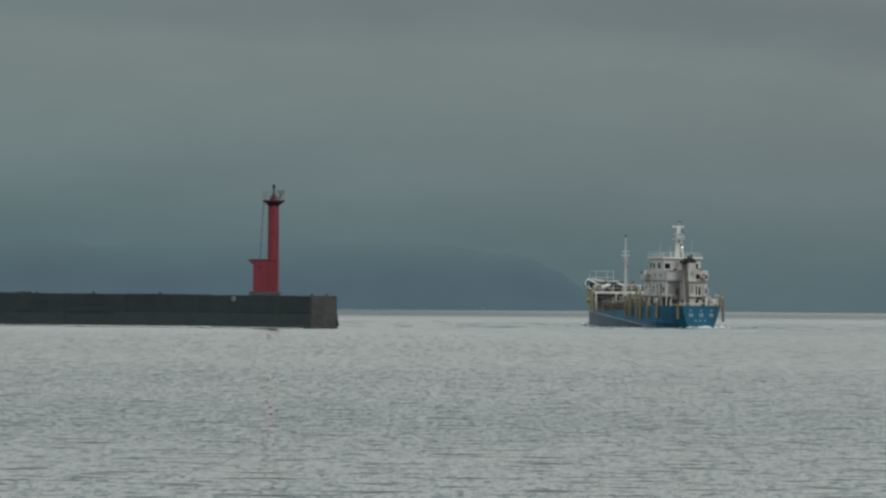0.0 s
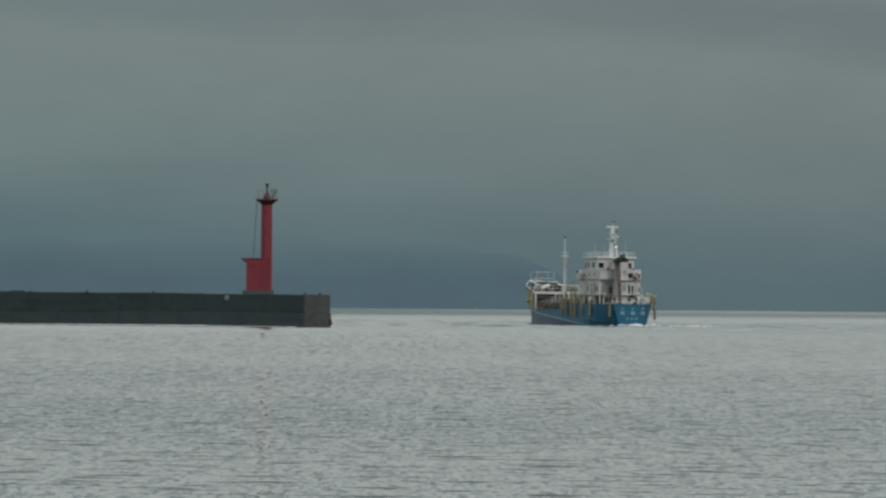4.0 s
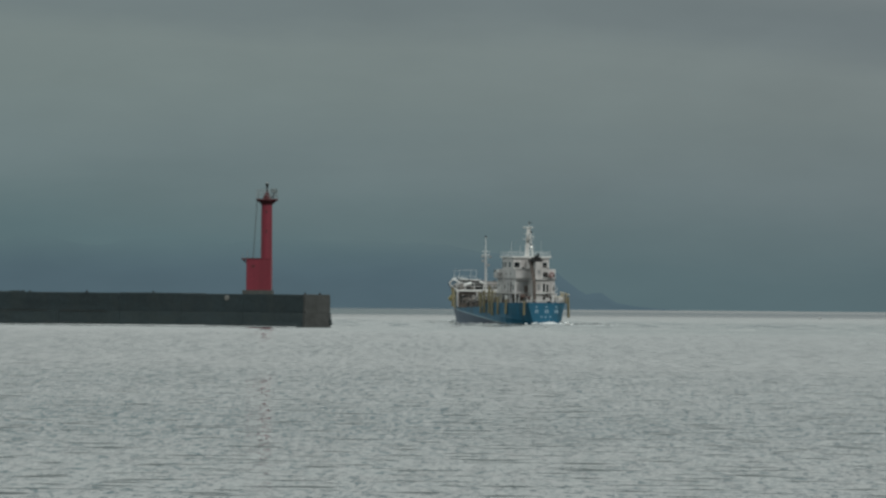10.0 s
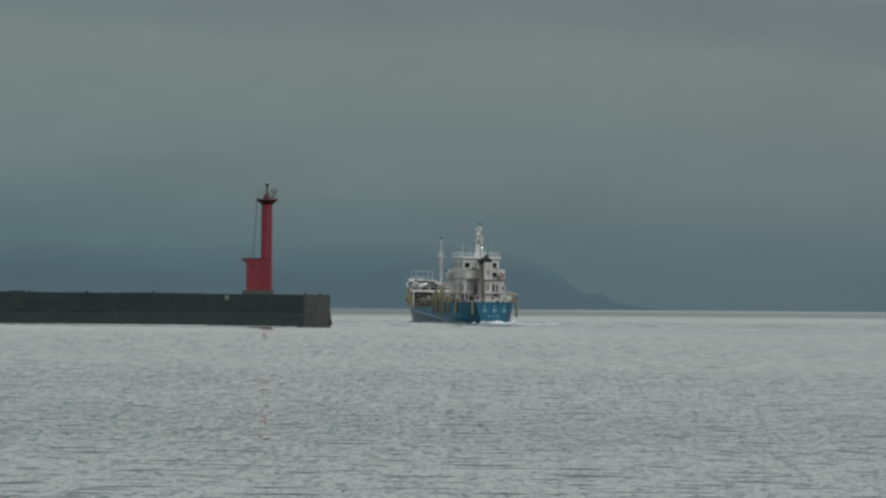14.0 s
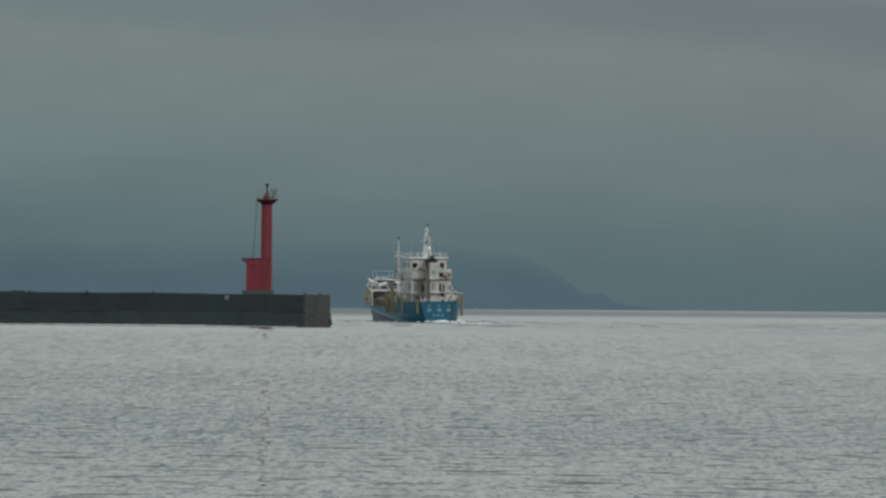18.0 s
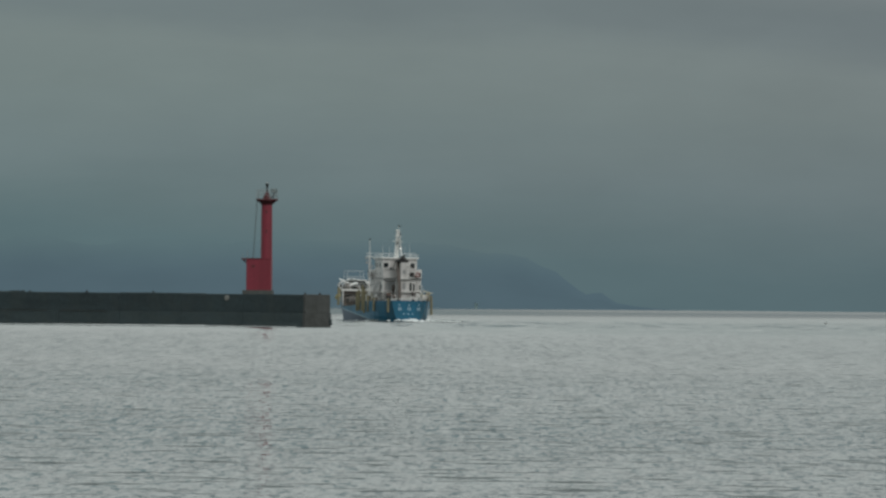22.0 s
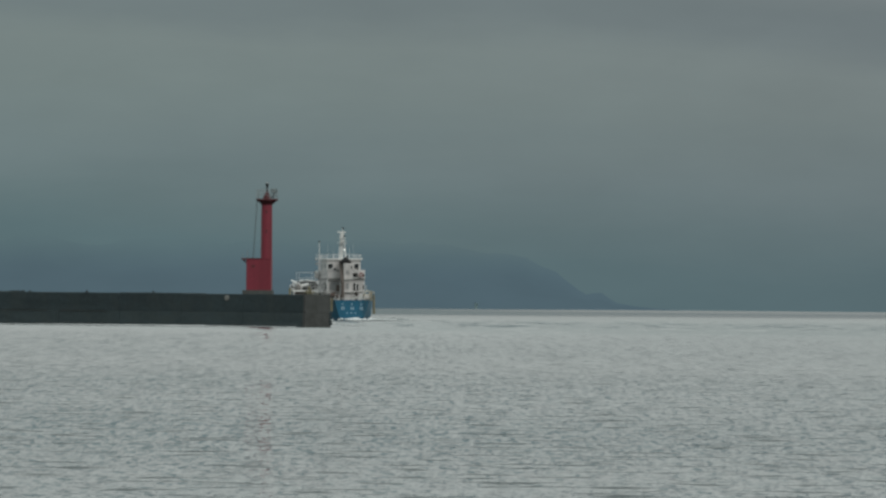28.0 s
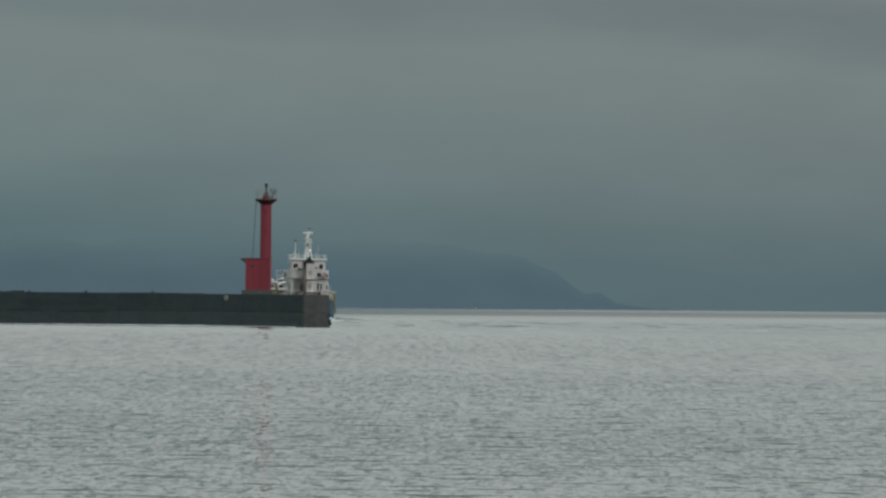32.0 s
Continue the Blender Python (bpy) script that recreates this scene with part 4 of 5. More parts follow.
# --- engine casing and funnel abaft the house ---
casing = tier(rect(-0.75, 0.35, 3.4, 8.4), 2.25, 9.04, "engine_casing")
part("casing_cornice", box((-0.83, 6.3, 9.04), (0.43, 8.4, 9.14), 0.03), WHITE, casing)
for z in (4.42, 6.5):
    part("platform", box((-0.75, 2.95, z), (0.9, 3.4, z + 0.07), 0.01), RAIL, casing)
for x, z, w, hh in ((-0.2, 7.6, 0.4, 0.6), (-0.2, 5.4, 0.45, 0.9)):
    part("louvre", box((x - w / 2, 3.35, z - hh / 2), (x + w / 2, 3.42, z + hh / 2), 0.02), RECESS, casing)
bm = bmesh.new()
ring_ = [(0.29 * math.cos(i * math.tau / 18), 0.29 * math.sin(i * math.tau / 18)) for i in range(18)]
for (x0, z0), (x1, z1) in zip(ring_, ring_[1:] + ring_[:1]):
    add_tube(bm, (2.5 + x0, 6.2, 7.2 + z0), (2.5 + x1, 6.2, 7.2 + z1), 0.075, seg=8)
part("lifebuoy", bm, ORANGE, ship, "orange lifebuoy on the house")
bm = bmesh.new()
add_tube(bm, (-1.0, 2.6, 2.3), (-1.0, 3.1, 6.0), 0.24, 0.26, 12)
add_tube(bm, (-1.0, 3.1, 6.0), (-0.95, 5.0, 9.1), 0.27, 0.33, 12)
add_ball(bm, (-1.0, 3.1, 6.0), 0.27)
part("exhaust_trunk", bm, BROWN, ship, "sloping brown exhaust trunk")
funnel = part("funnel", outline([(-1.15, 3.4), (0.45, 3.4), (0.55, 4.4), (0.45, 6.2), (-1.15, 6.2), (-1.25, 4.4)], 9.05, 9.45, 0.10), BLACK, ship, "soot-black funnel top")
part("funnel_hood", outline([(-0.85, 3.6), (0.2, 3.6), (0.25, 4.5), (0.2, 5.6), (-0.8, 5.6), (-0.9, 4.5)], 9.45, 9.75, 0.12), BLACK, funnel)
for x, y, z in ((-0.45, 4.5, 10.05), (-0.1, 4.3, 10.25), (-0.25, 5.0, 9.95)):
    part("exhaust_pipe", tube((x, y, 9.6), (x, y - 0.12, z), 0.16, 0.13, 12), BLACK, funnel)
# --- main mast ---
mast = part("main_mast", bmesh.new(), RAIL, ship)
bm = bmesh.new()
legs = ((-0.55, 9.6), (0.55, 9.6), (0.0, 10.9))
for x, y in legs:
    add_tube(bm, (x, y, 9.86), (x * 0.35, 10.1 + (y - 10.1) * 0.3, 14.06), 0.10, 0.07, 8)
for i in range(6):
    z, u = 10.8 + i * 0.6, 1 - 0.65 * (0.7 + i * 0.6) / 4.3
    for (x0, y0), (x1, y1) in zip(legs, legs[1:] + legs[:1]):
        add_tube(bm, (x0 * u, 10.1 + (y0 - 10.1) * u, z), (x1 * u, 10.1 + (y1 - 10.1) * u, z), 0.05, seg=5)
add_box(bm, (-0.16, 9.95, 9.86), (0.16, 10.3, 12.95), 0.05)
bm.to_mesh(mast.data)
bm.free()
mast.data.name = "main_mast"
part("mast_platform", box((-0.7, 9.5, 12.31), (0.7, 10.8, 12.38), 0.02), RAIL, mast)
part("mast_platform", box((-0.55, 9.6, 13.09), (0.55, 10.7, 13.16), 0.02), RAIL, mast)
part("radar_pedestal", tube((0, 10.1, 13.14), (0, 10.1, 13.96), 0.22, 0.18), RAIL, mast)
scanner_one = part("radar_scanner", box((-0.86, -0.14, -0.10), (0.86, 0.14, 0.11), 0.05), RAIL, mast, "white radar scanner bar", pose(-0.05, 10.1, 14.06))
scanner_two = part("radar_scanner", box((-0.58, -0.12, -0.07), (0.58, 0.12, 0.07), 0.04), RAIL, mast, "white radar scanner bar", pose(0.1, 9.33, 12.72))
part("scanner_shaft", tube((0.1, 9.33, 12.36), (0.1, 9.33, 12.68), 0.1, 0.08), RAIL, mast)
part("topmast", tube((0.1, 10.3, 13.96), (0.15, 10.3, 14.79), 0.05, 0.03, 6), RAIL, mast)
bm = bmesh.new()
add_ball(bm, (0.15, 10.3, 14.79), 0.13)
add_tube(bm, (0.1, 10.3, 14.52), (0.6, 10.3, 14.84), 0.03, seg=5)
part("masthead_light", bm, BLACK, mast)
for x, z in ((0.25, 13.41), (-0.2, 12.03), (0.18, 12.68), (0.22, 11.48)):
    part("signal_lamp", box((x - 0.1, 9.3, z - 0.13), (x + 0.1, 9.55, z + 0.13), 0.03), BLACK, mast)
# glowing ball added for a passing reflection off the mast gear
bm = bmesh.new()
add_ball(bm, (0.28, 9.3, 11.25), 0.13)
part("mast_glint", bm, GLINT, mast, "glowing white ball standing in for a glint on the mast")
for x, y, z in ((-2.0, 12.0, 12.0), (1.7, 9.2, 12.2), (-1.5, 9.0, 11.4), (1.7, 13.0, 11.6)):
    part("whip_antenna", tube((x, y, 9.86), (x, y, z), 0.018, 0.010, 5), RAIL, ship)
for s in (-1, 1):
    part("mast_stay", tube((s * 0.3, 10.1, 14.2), (s * 1.7, 14.5, 10.2), 0.012, seg=4), STEEL, mast)
# --- stern deck: rails, winch, fender boom ---
rail(ship, [(-2.9, 4.0, 2.9), (-2.6, 0.15, 3.1), (2.6, 0.15, 3.1), (3.3, 4.0, 2.9)], 0.35, 1.2, bars=(0.95,), name="stern_rail")
rail(ship, [(2.2, 0.6, 3.05), (3.0, 1.2, 3.05), (3.5, 3.5, 3.05), (3.9, 6.0, 3.05)], 1.5, 0.8, bars=(0.3, 0.62, 0.95), r=0.05, name="quarter_rail", material=CREAM)
part("winch_drum", tube((-1.6, 1.8, 2.75), (-0.5, 1.8, 2.75), 0.38, seg=16), BUFF, ship)
part("winch_frame", box((-1.75, 1.4, 2.25), (-1.62, 2.2, 3.2), 0.03), BUFF, ship)
part("winch_frame", box((-0.48, 1.4, 2.25), (-0.35, 2.2, 3.2), 0.03), BUFF, ship)
for x in (-2.2, 1.2, 2.1):
    part("bitts", tube((x, 1.0, 2.25), (x, 1.0, 3.35), 0.16, 0.18), WHITE, ship)
part("raft_canister", tube((2.35, 2.3, 3.5), (3.35, 2.6, 3.5), 0.42, seg=16), WHITE, ship, "white liferaft canister")
part("stores_net", box((2.55, 3.2, 3.1), (3.35, 5.6, 4.15), 0.25), CREAM, ship, "cream tarpaulin over stowed stores")
for y in (1.3, 2.0, 3.0, 4.2, 5.4):
    part("rack_post", tube((3.3 + 0.06 * y, y, 3.05), (3.3 + 0.06 * y, y, 4.65 - 0.05 * y), 0.07, seg=6), (CREAM, BUFF, BROWN)[int(y) % 3], ship)
part("raft_cradle", box((2.5, 2.1, 2.25), (3.2, 2.8, 3.15), 0.04), CREAM, ship)
part("fender_boom", tube((2.6, 2.0, 4.7), (4.0, 2.0, 4.3), 0.09, seg=6), CREAM, ship)


def fender(x, y, z0, z1, r, lean=0.0):
    """A long hanging tubular fender with its rope."""
    f = part("fender", tube((x, y, z0), (x, y + lean, z1), r, r * 0.9, 10), YELLOW, ship, "weathered yellow hanging fender")
    part("fender_rope", tube((x, y + lean, z1), (x * 0.93, y + lean, z1 + 0.5), 0.03, seg=5), STEEL, f)
    return f


fender(3.85, 1.8, 1.0, 4.0, 0.2, 0.25)
fender(-3.15, 0.7, 1.35, 3.4, 0.17)
fender(-4.35, 6.3, 1.5, 3.6, 0.18)
for y, z0, z1, r in ((9.6, 1.4, 3.9, 0.17), (12.6, 1.2, 5.0, 0.17), (14.2, 1.5, 5.5, 0.19), (17.0, 1.6, 4.8, 0.18), (18.9, 1.5, 4.4, 0.18), (34.6, 2.4, 5.2, 0.2)):
    fender(-4.68, y, z0, z1, r)
bm = bmesh.new()
for y in (12.9, 14.6, 16.8, 19.2, 21.8):
    add_tube(bm, (-4.15, y, 1.8), (-4.15, y, 4.6), 0.06, seg=6)
add_tube(bm, (-4.15, 12.9, 4.6), (-4.15, 21.8, 4.3), 0.06, seg=6)
part("fender_rack", bm, BUFF, ship)
# --- cargo deck ---
part("tank_trunk", outline(rect(-2.9, 2.9, 17.6, 33.6), 1.75, 2.6, 0.06), DECKPAINT, ship)
for i, x in enumerate((-2.3, -1.5, -0.7, 0.9, 1.7, 2.4)):
    bm = tube((x, 17.8, 3.0 + 0.12 * (i % 2)), (x, 33.4, 3.0 + 0.12 * (i % 2)), 0.16, seg=10)
    for y in (20, 23.5, 27, 30.5):
        add_tube(bm, (x, y, 2.6), (x, y, 3.0), 0.06, seg=6)
    part("cargo_pipe", bm, PIPES, ship)
for y in (20.5, 24.5, 28.5):
    part("cross_pipe", tube((-3.6, y, 3.3), (3.6, y, 3.3), 0.15, seg=10), PIPES, ship)
    bm = tube((-3.6, y, 1.8), (-3.6, y, 3.4), 0.1, seg=8)
    add_tube(bm, (-3.6, y - 0.02, 3.3), (-3.85, y - 0.02, 3.3), 0.26, seg=12)
    part("manifold", bm, PIPES, ship)
for y in (19, 22, 25.5, 29.2, 32):
    for x in (-1.9, 1.9):
        bm = tube((x, y, 2.6), (x, y, 3.35), 0.42, seg=14)
        add_tube(bm, (x, y, 3.35), (x, y, 3.45), 0.48, seg=14)
        part("tank_hatch", bm, PIPES, ship)
part("catwalk", box((-0.5, 17.0, 4.05), (0.5, 34.6, 4.15), 0.02), RAIL, ship)
for y in (18.5, 22.5, 26.5, 30.5, 33.8):
    bm = tube((-0.45, y, 2.6), (-0.45, y, 4.05), 0.05, seg=6)
    add_tube(bm, (0.45, y, 2.6), (0.45, y, 4.05), 0.05, seg=6)
    part("catwalk_leg", bm, RAIL, ship)
for x in (-0.5, 0.5):
    rail(ship, [(x, 17.0, 4.15), (x, 34.6, 4.15)], 0.9, 2.0, r=0.028, name="catwalk_rail")
rail(ship, [(-4.25, 18.2, 2.35), (-4.25, 34.0, 2.6)], 0.9, 1.7, name="deck_rail", material=PIPES)
rail(ship, [(4.25, 18.2, 2.35), (4.25, 34.0, 2.6)], 0.9, 1.7, name="deck_rail", material=PIPES)
# --- foremast ---
fm = part("foremast", tube((0, 33.5, 2.5), (0, 33.5, 10.1), 0.16, 0.11, 12), WHITE, ship)
part("foremast_top", tube((0, 33.5, 10.1), (0, 33.5, 12.7), 0.075, 0.045, 8), RAIL, fm)
part("crosstree", box((-0.55, 33.35, 10.05), (0.55, 33.65, 10.17), 0.02), RAIL, fm)
part("crosstree", box((-0.5, 33.3, 10.55), (0.5, 33.7, 10.63), 0.02), RAIL, fm)
for x, z in ((-0.55, 9.85), (0.6, 9.8), (-0.5, 9.2), (0.35, 8.6)):
    part("floodlight", box((x - 0.18, 33.1, z - 0.16), (x + 0.18, 33.35, z + 0.14), 0.04), RECESS, fm)
bm = bmesh.new()
add_ball(bm, (0, 33.5, 12.8), 0.15)
part("masthead_light", bm, BLACK, fm)
ladder(fm, (0.0, 33.2, 2.6), (0.0, 33.25, 10.0), 0.35, (1, 0, 0), 18, 0.02)
# --- forecastle ---
fore = part("forecastle_bulkhead", box((-4.15, 34.9, 1.85), (4.15, 35.1, 4.72), 0.02), BROWN, ship, "brown forecastle bulkhead with black panels as unlit openings")
# solid black panels stand in for the dark inside of the store openings
for x0, x1, z0, z1 in ((-3.6, -1.2, 2.3, 4.1), (-0.8, 0.8, 2.6, 4.3), (1.3, 3.6, 2.3, 4.1)):
    part("dark_void_panel", box((x0, 34.8, z0), (x1, 34.92, z1), 0.05), BLACK, fore)
part("deck_edge_beam", box((-4.25, 34.4, 4.62), (4.25, 34.95, 4.92), 0.04), RAIL, fore, "white edge beam of the forecastle deck")
for x in (-4.0, -1.0, 1.0, 4.0):
    part("beam_post", tube((x, 34.5, 1.85), (x, 34.5, 4.65), 0.11, seg=8), RAIL, fore)
rail(ship, [(-4.1, 34.7, 4.92), (4.1, 34.7, 4.92)], 0.95, 1.3, name="forecastle_rail")
bm = bmesh.new()
pts = [(s, curve_at(BREADTH, s), curve_at(RIM, s)) for s in (35, 37, 39, 41, 43, 45, 47, 48.5, 49.6)]
for side in (-1, 1):
    for (s0, b0, z0), (s1, b1, z1) in zip(pts, pts[1:]):
        add_tube(bm, (side * b0, s0, z0 + 0.05), (side * b1, s1, z1 + 0.05), 0.12, seg=8)
part("bulwark_cap", bm, RAIL, ship, "white rounded bulwark cap round the bow")
for side in (-1, 1):
    bm = tube((side * 2.0 - 0.8, 38.5, 5.7), (side * 2.0 + 0.8, 38.5, 5.7), 0.5, seg=16)
    add_tube(bm, (side * 2.0 - 0.85, 38.5, 5.7), (side * 2.0 - 0.75, 38.5, 5.7), 0.75, seg=16)
    add_tube(bm, (side * 2.0 + 0.75, 38.5, 5.7), (side * 2.0 + 0.85, 38.5, 5.7), 0.75, seg=16)
    part("windlass_drum", bm, LENS, ship)
    part("windlass_foot", box((side * 2.0 - 0.9, 38.0, 4.85), (side * 2.0 + 0.9, 39.0, 5.3), 0.05), PIPES, ship)
part("windlass_housing", box((-0.9, 37.9, 4.85), (0.9, 39.3, 6.3), 0.08), LENS, ship)
part("mooring_drum", tube((-4.0, 36.0, 4.4), (-3.2, 36.0, 4.4), 0.5, seg=16), YELLOW, ship, "yellow mooring drum")
part("mooring_float", tube((-4.62, 35.0, 3.9), (-4.62, 36.1, 3.55), 0.33, seg=12), FLOAT, ship, "bright yellow mooring float")
bm = bmesh.new()
for x in (-2.4, 0.2):
    for y in (39.5, 42.5):
        add_tube(bm, (x, y, 4.9), (x, y, 7.8), 0.022, seg=6)
for z in (6.9, 7.8):
    for a, b in (((-2.4, 39.5), (0.2, 39.5)), ((0.2, 39.5), (0.2, 42.5)), ((0.2, 42.5), (-2.4, 42.5)), ((-2.4, 42.5), (-2.4, 39.5))):
        add_tube(bm, (*a, z), (*b, z), 0.02, seg=6)
part("gantry_frame", bm, RAIL, ship, "white pipe frame over the forecastle")
part("chain_cover", box((-2.3, 38.6, 6.32), (0.6, 41.0, 6.46), 0.03), RAIL, ship, "white plate roof over the windlass")
# black block stands in for the shade beneath the plate
part("cover_shade_block", box((-2.1, 38.8, 6.02), (0.4, 40.8, 6.31), 0.02), BLACK, ship)
part("hose_reel", tube((0.9, 36.2, 5.6), (2.6, 36.2, 5.6), 0.55, seg=16), PIPES, ship)
part("hose_reel", tube((-3.4, 36.9, 5.5), (-2.5, 36.9, 5.5), 0.45, seg=16), RECESS, ship)
for x in (-3.5, -2.6, -1.7, -0.8, 0.4, 1.6):
    part("store_rack", box((x, 34.2, 2.6 + 0.3 * math.sin(x * 5)), (x + 0.5, 34.7, 3.6 + 0.5 * math.sin(x * 3)), 0.05), (PIPES, LENS, BROWN)[int(x * 10) % 3], ship)
for x in (-2.9, 1.8, 3.0):
    part("vent_mushroom", tube((x, 36.4, 4.85), (x, 36.4, 5.8), 0.16, 0.26, 12), WHITE, ship)

# white pipe hoops and chain stoppers between the windlass and the bulwark
for x, y in ((-3.5, 36.4), (-2.9, 37.0), (-2.3, 36.2), (-1.5, 37.2), (0.9, 36.5), (1.9, 36.2), (2.7, 36.8)):
    bm = tube((x - 0.22, y, 4.85), (x - 0.22, y, 5.75), 0.05, seg=6)
    add_tube(bm, (x + 0.22, y, 4.85), (x + 0.22, y, 5.75), 0.05, seg=6)
    add_tube(bm, (x - 0.22, y, 5.75), (x + 0.22, y, 5.75), 0.05, seg=6)
    part("pipe_hoop", bm, RAIL, ship)
for x, y in ((-3.8, 37.0), (-1.9, 36.0), (-0.4, 36.2), (1.4, 36.8), (3.4, 36.4)):
    part("chain_stopper", box((x - 0.25, y, 4.85), (x + 0.25, y + 0.5, 5.6), 0.08), LENS, ship)
# hinged white covers and dark struts at the break of the forecastle
for x, y, z, w, tilt_ in ((-3.3, 37.0, 6.15, 0.9, 24), (-2.0, 36.4, 5.75, 0.7, -18), (0.9, 37.2, 5.9, 0.8, 15), (2.4, 36.6, 5.7, 0.7, -12)):
    part("hatch_cover", box((-w, -0.5, -0.06), (w, 0.5, 0.06), 0.03), RAIL, ship, "white hinged cover", pose(x, y, z, 12, tilt_, 0))
    part("cover_strut", tube((x - 0.5, y - 0.3, 4.85), (x + 0.3, y - 0.3, z), 0.07, seg=6), LENS, ship)
    part("cover_strut", tube((x + 0.6, y - 0.3, 4.85), (x + 0.1, y - 0.3, z), 0.06, seg=6), LENS, ship)
# valves with handwheels, sounding pipes and hose saddles over the tank deck
rng = random.Random(31)
for i in range(22):
    x, y = rng.uniform(-3.7, 3.0), 18.0 + 15.0 * (i + rng.random()) / 22
    top = rng.uniform(3.2, 4.3)
    post = part("valve_post", tube((x, y, 1.8), (x, y, top), 0.07, seg=7), rng.choice((PIPES, WHITE, RECESS, CREAM)), ship)
    bm = bmesh.new()
    wheel_ = [(0.24 * math.cos(k * math.tau / 10), 0.24 * math.sin(k * math.tau / 10)) for k in range(10)]
    for (a0, b0), (a1, b1) in zip(wheel_, wheel_[1:] + wheel_[:1]):
        add_tube(bm, (x + a0, y - 0.05, top + b0), (x + a1, y - 0.05, top + b1), 0.04, seg=5)
    part("handwheel", bm, rng.choice((PIPES, WHITE, ORANGE, LENS)), post)
for y in (19.8, 23.0, 26.2, 29.4, 32.2):
    bm = tube((-3.9, y, 1.9), (-3.9, y, 3.5), 0.06, seg=6)
    add_tube(bm, (-3.9, y, 3.5), (-2.6, y + 0.4, 3.9), 0.06, seg=6)
    part("hose_saddle", bm, PIPES, ship)
for y0, y1, x, z in ((18.5, 26.0, -3.3, 3.7), (21.0, 33.0, -2.9, 3.35), (19.0, 30.0, 2.9, 3.6)):
    part("cargo_hose", tube((x, y0, z), (x - 0.3, y1, z - 0.25), 0.13, seg=8), LENS, ship, "black cargo hose")
# fairleads, chocks and stays on the bulwark, and gear stowed on the forecastle deck
for side in (-1, 1):
    for s in (36.0, 38.2, 40.4, 42.6, 44.8, 46.8):
        b_, z_ = curve_at(BREADTH, s), curve_at(RIM, s)
        part("fairlead", box((side * b_ - 0.13, s - 0.28, z_ - 0.22), (side * b_ + 0.13, s + 0.28, z_ + 0.20), 0.06), (BLACK, PIPES)[int(s * 5) % 2], ship)
        part("bulwark_stay", tube((side * (b_ - 0.18), s + 0.9, z_), (side * max(0.1, b_ - 0.75), s + 0.9, z_ - 0.75), 0.06, seg=6), RAIL, ship)
random.seed(8)
for x, y in ((-3.2, 37.6), (-2.2, 40.8), (-1.2, 36.6), (0.2, 42.2), (1.3, 40.2), (2.6, 37.2), (3.3, 38.6)):
    part("stowed_gear", box((x - 0.35, y - 0.3, 4.8), (x + 0.35, y + 0.3, 5.4 + 0.5 * random.random()), 0.08), random.choice((BLACK, PIPES, BROWN, RECESS)), ship)
bm = bmesh.new()
for i in range(9):
    z_ = 4.95 + 0.11 * i
    bmesh.ops.create_cone(bm, cap_ends=True, segments=14, radius1=0.42 - 0.02 * i, radius2=0.40 - 0.02 * i, depth=0.10, matrix=Matrix.Translation((-3.0, 36.0, z_)))
part("rope_coil", bm, PIPES, ship, "coiled mooring rope")
# --- small fittings round the after house ---
for x, y, z0, z1 in ((-2.97, 9.0, 4.6, 6.45), (-2.97, 12.85, 4.6, 8.0), (2.5, 6.4, 2.3, 6.4)):
    part("vent_pipe", tube((x, y, z0), (x, y, z1), 0.09, seg=8), WHITE, ship)
for y, z in ((10.0, 5.0), (13.0, 5.05)):
    part("side_door", box((-2.98, y, z - 0.42), (-2.89, y + 0.62, z + 1.05), 0.03), RECESS, second)
for x, y, z0, z1 in ((-1.7, 2.2, 2.3, 4.0), (0.5, 2.0, 2.3, 4.0), (1.4, 1.6, 2.3, 3.9), (-2.4, 1.7, 2.3, 3.8), (2.0, 1.9, 2.3, 4.4)):
    part("davit_post", tube((x, y, z0), (x, y, z1), 0.06, seg=7), RAIL, ship)
for x, y, w, hh in ((-2.0, 5.9, 0.5, 1.2), (1.0, 2.9, 0.45, 0.9), (2.1, 3.4, 0.4, 1.1)):
    part("dark_locker", box((x, y, 2.25), (x + w, y + 0.4, 2.5 + hh), 0.05), PANE, ship)
# --- waves that the ship throws: a ridge off each bow and each quarter ---
def ship_wave(x0, y0, x1, y1, height, width):
    bm = bmesh.new()
    rows = []
    for i in range(25):
        u = i / 24
        cx, cy = x0 + (x1 - x0) * u, y0 + (y1 - y0) * u
        n_ = Vector((y1 - y0, x0 - x1, 0)).normalized()
        rows.append([bm.verts.new((cx + n_.x * w * width, cy + n_.y * w * width,
                                   -0.12 + height * math.sin(math.pi * min(1, u * 1.02)) ** 0.6 * math.exp(-3 * w * w))) for w in np.linspace(-1.2, 1.2, 9)])
    for a, b in zip(rows, rows[1:]):
        for i in range(8):
            bm.faces.new((a[i], a[i + 1], b[i + 1], b[i])).smooth = True
    return part("ship_wave", bm, WATER, ship, "low wave thrown off by the hull")


for side in (-1, 1):
    ship_wave(side * 0.8, 49.0, side * 11.0, 33.0, 0.40, 1.6)
    ship_wave(side * 3.0, 2.0, side * 8.5, -12.0, 0.42, 1.6)

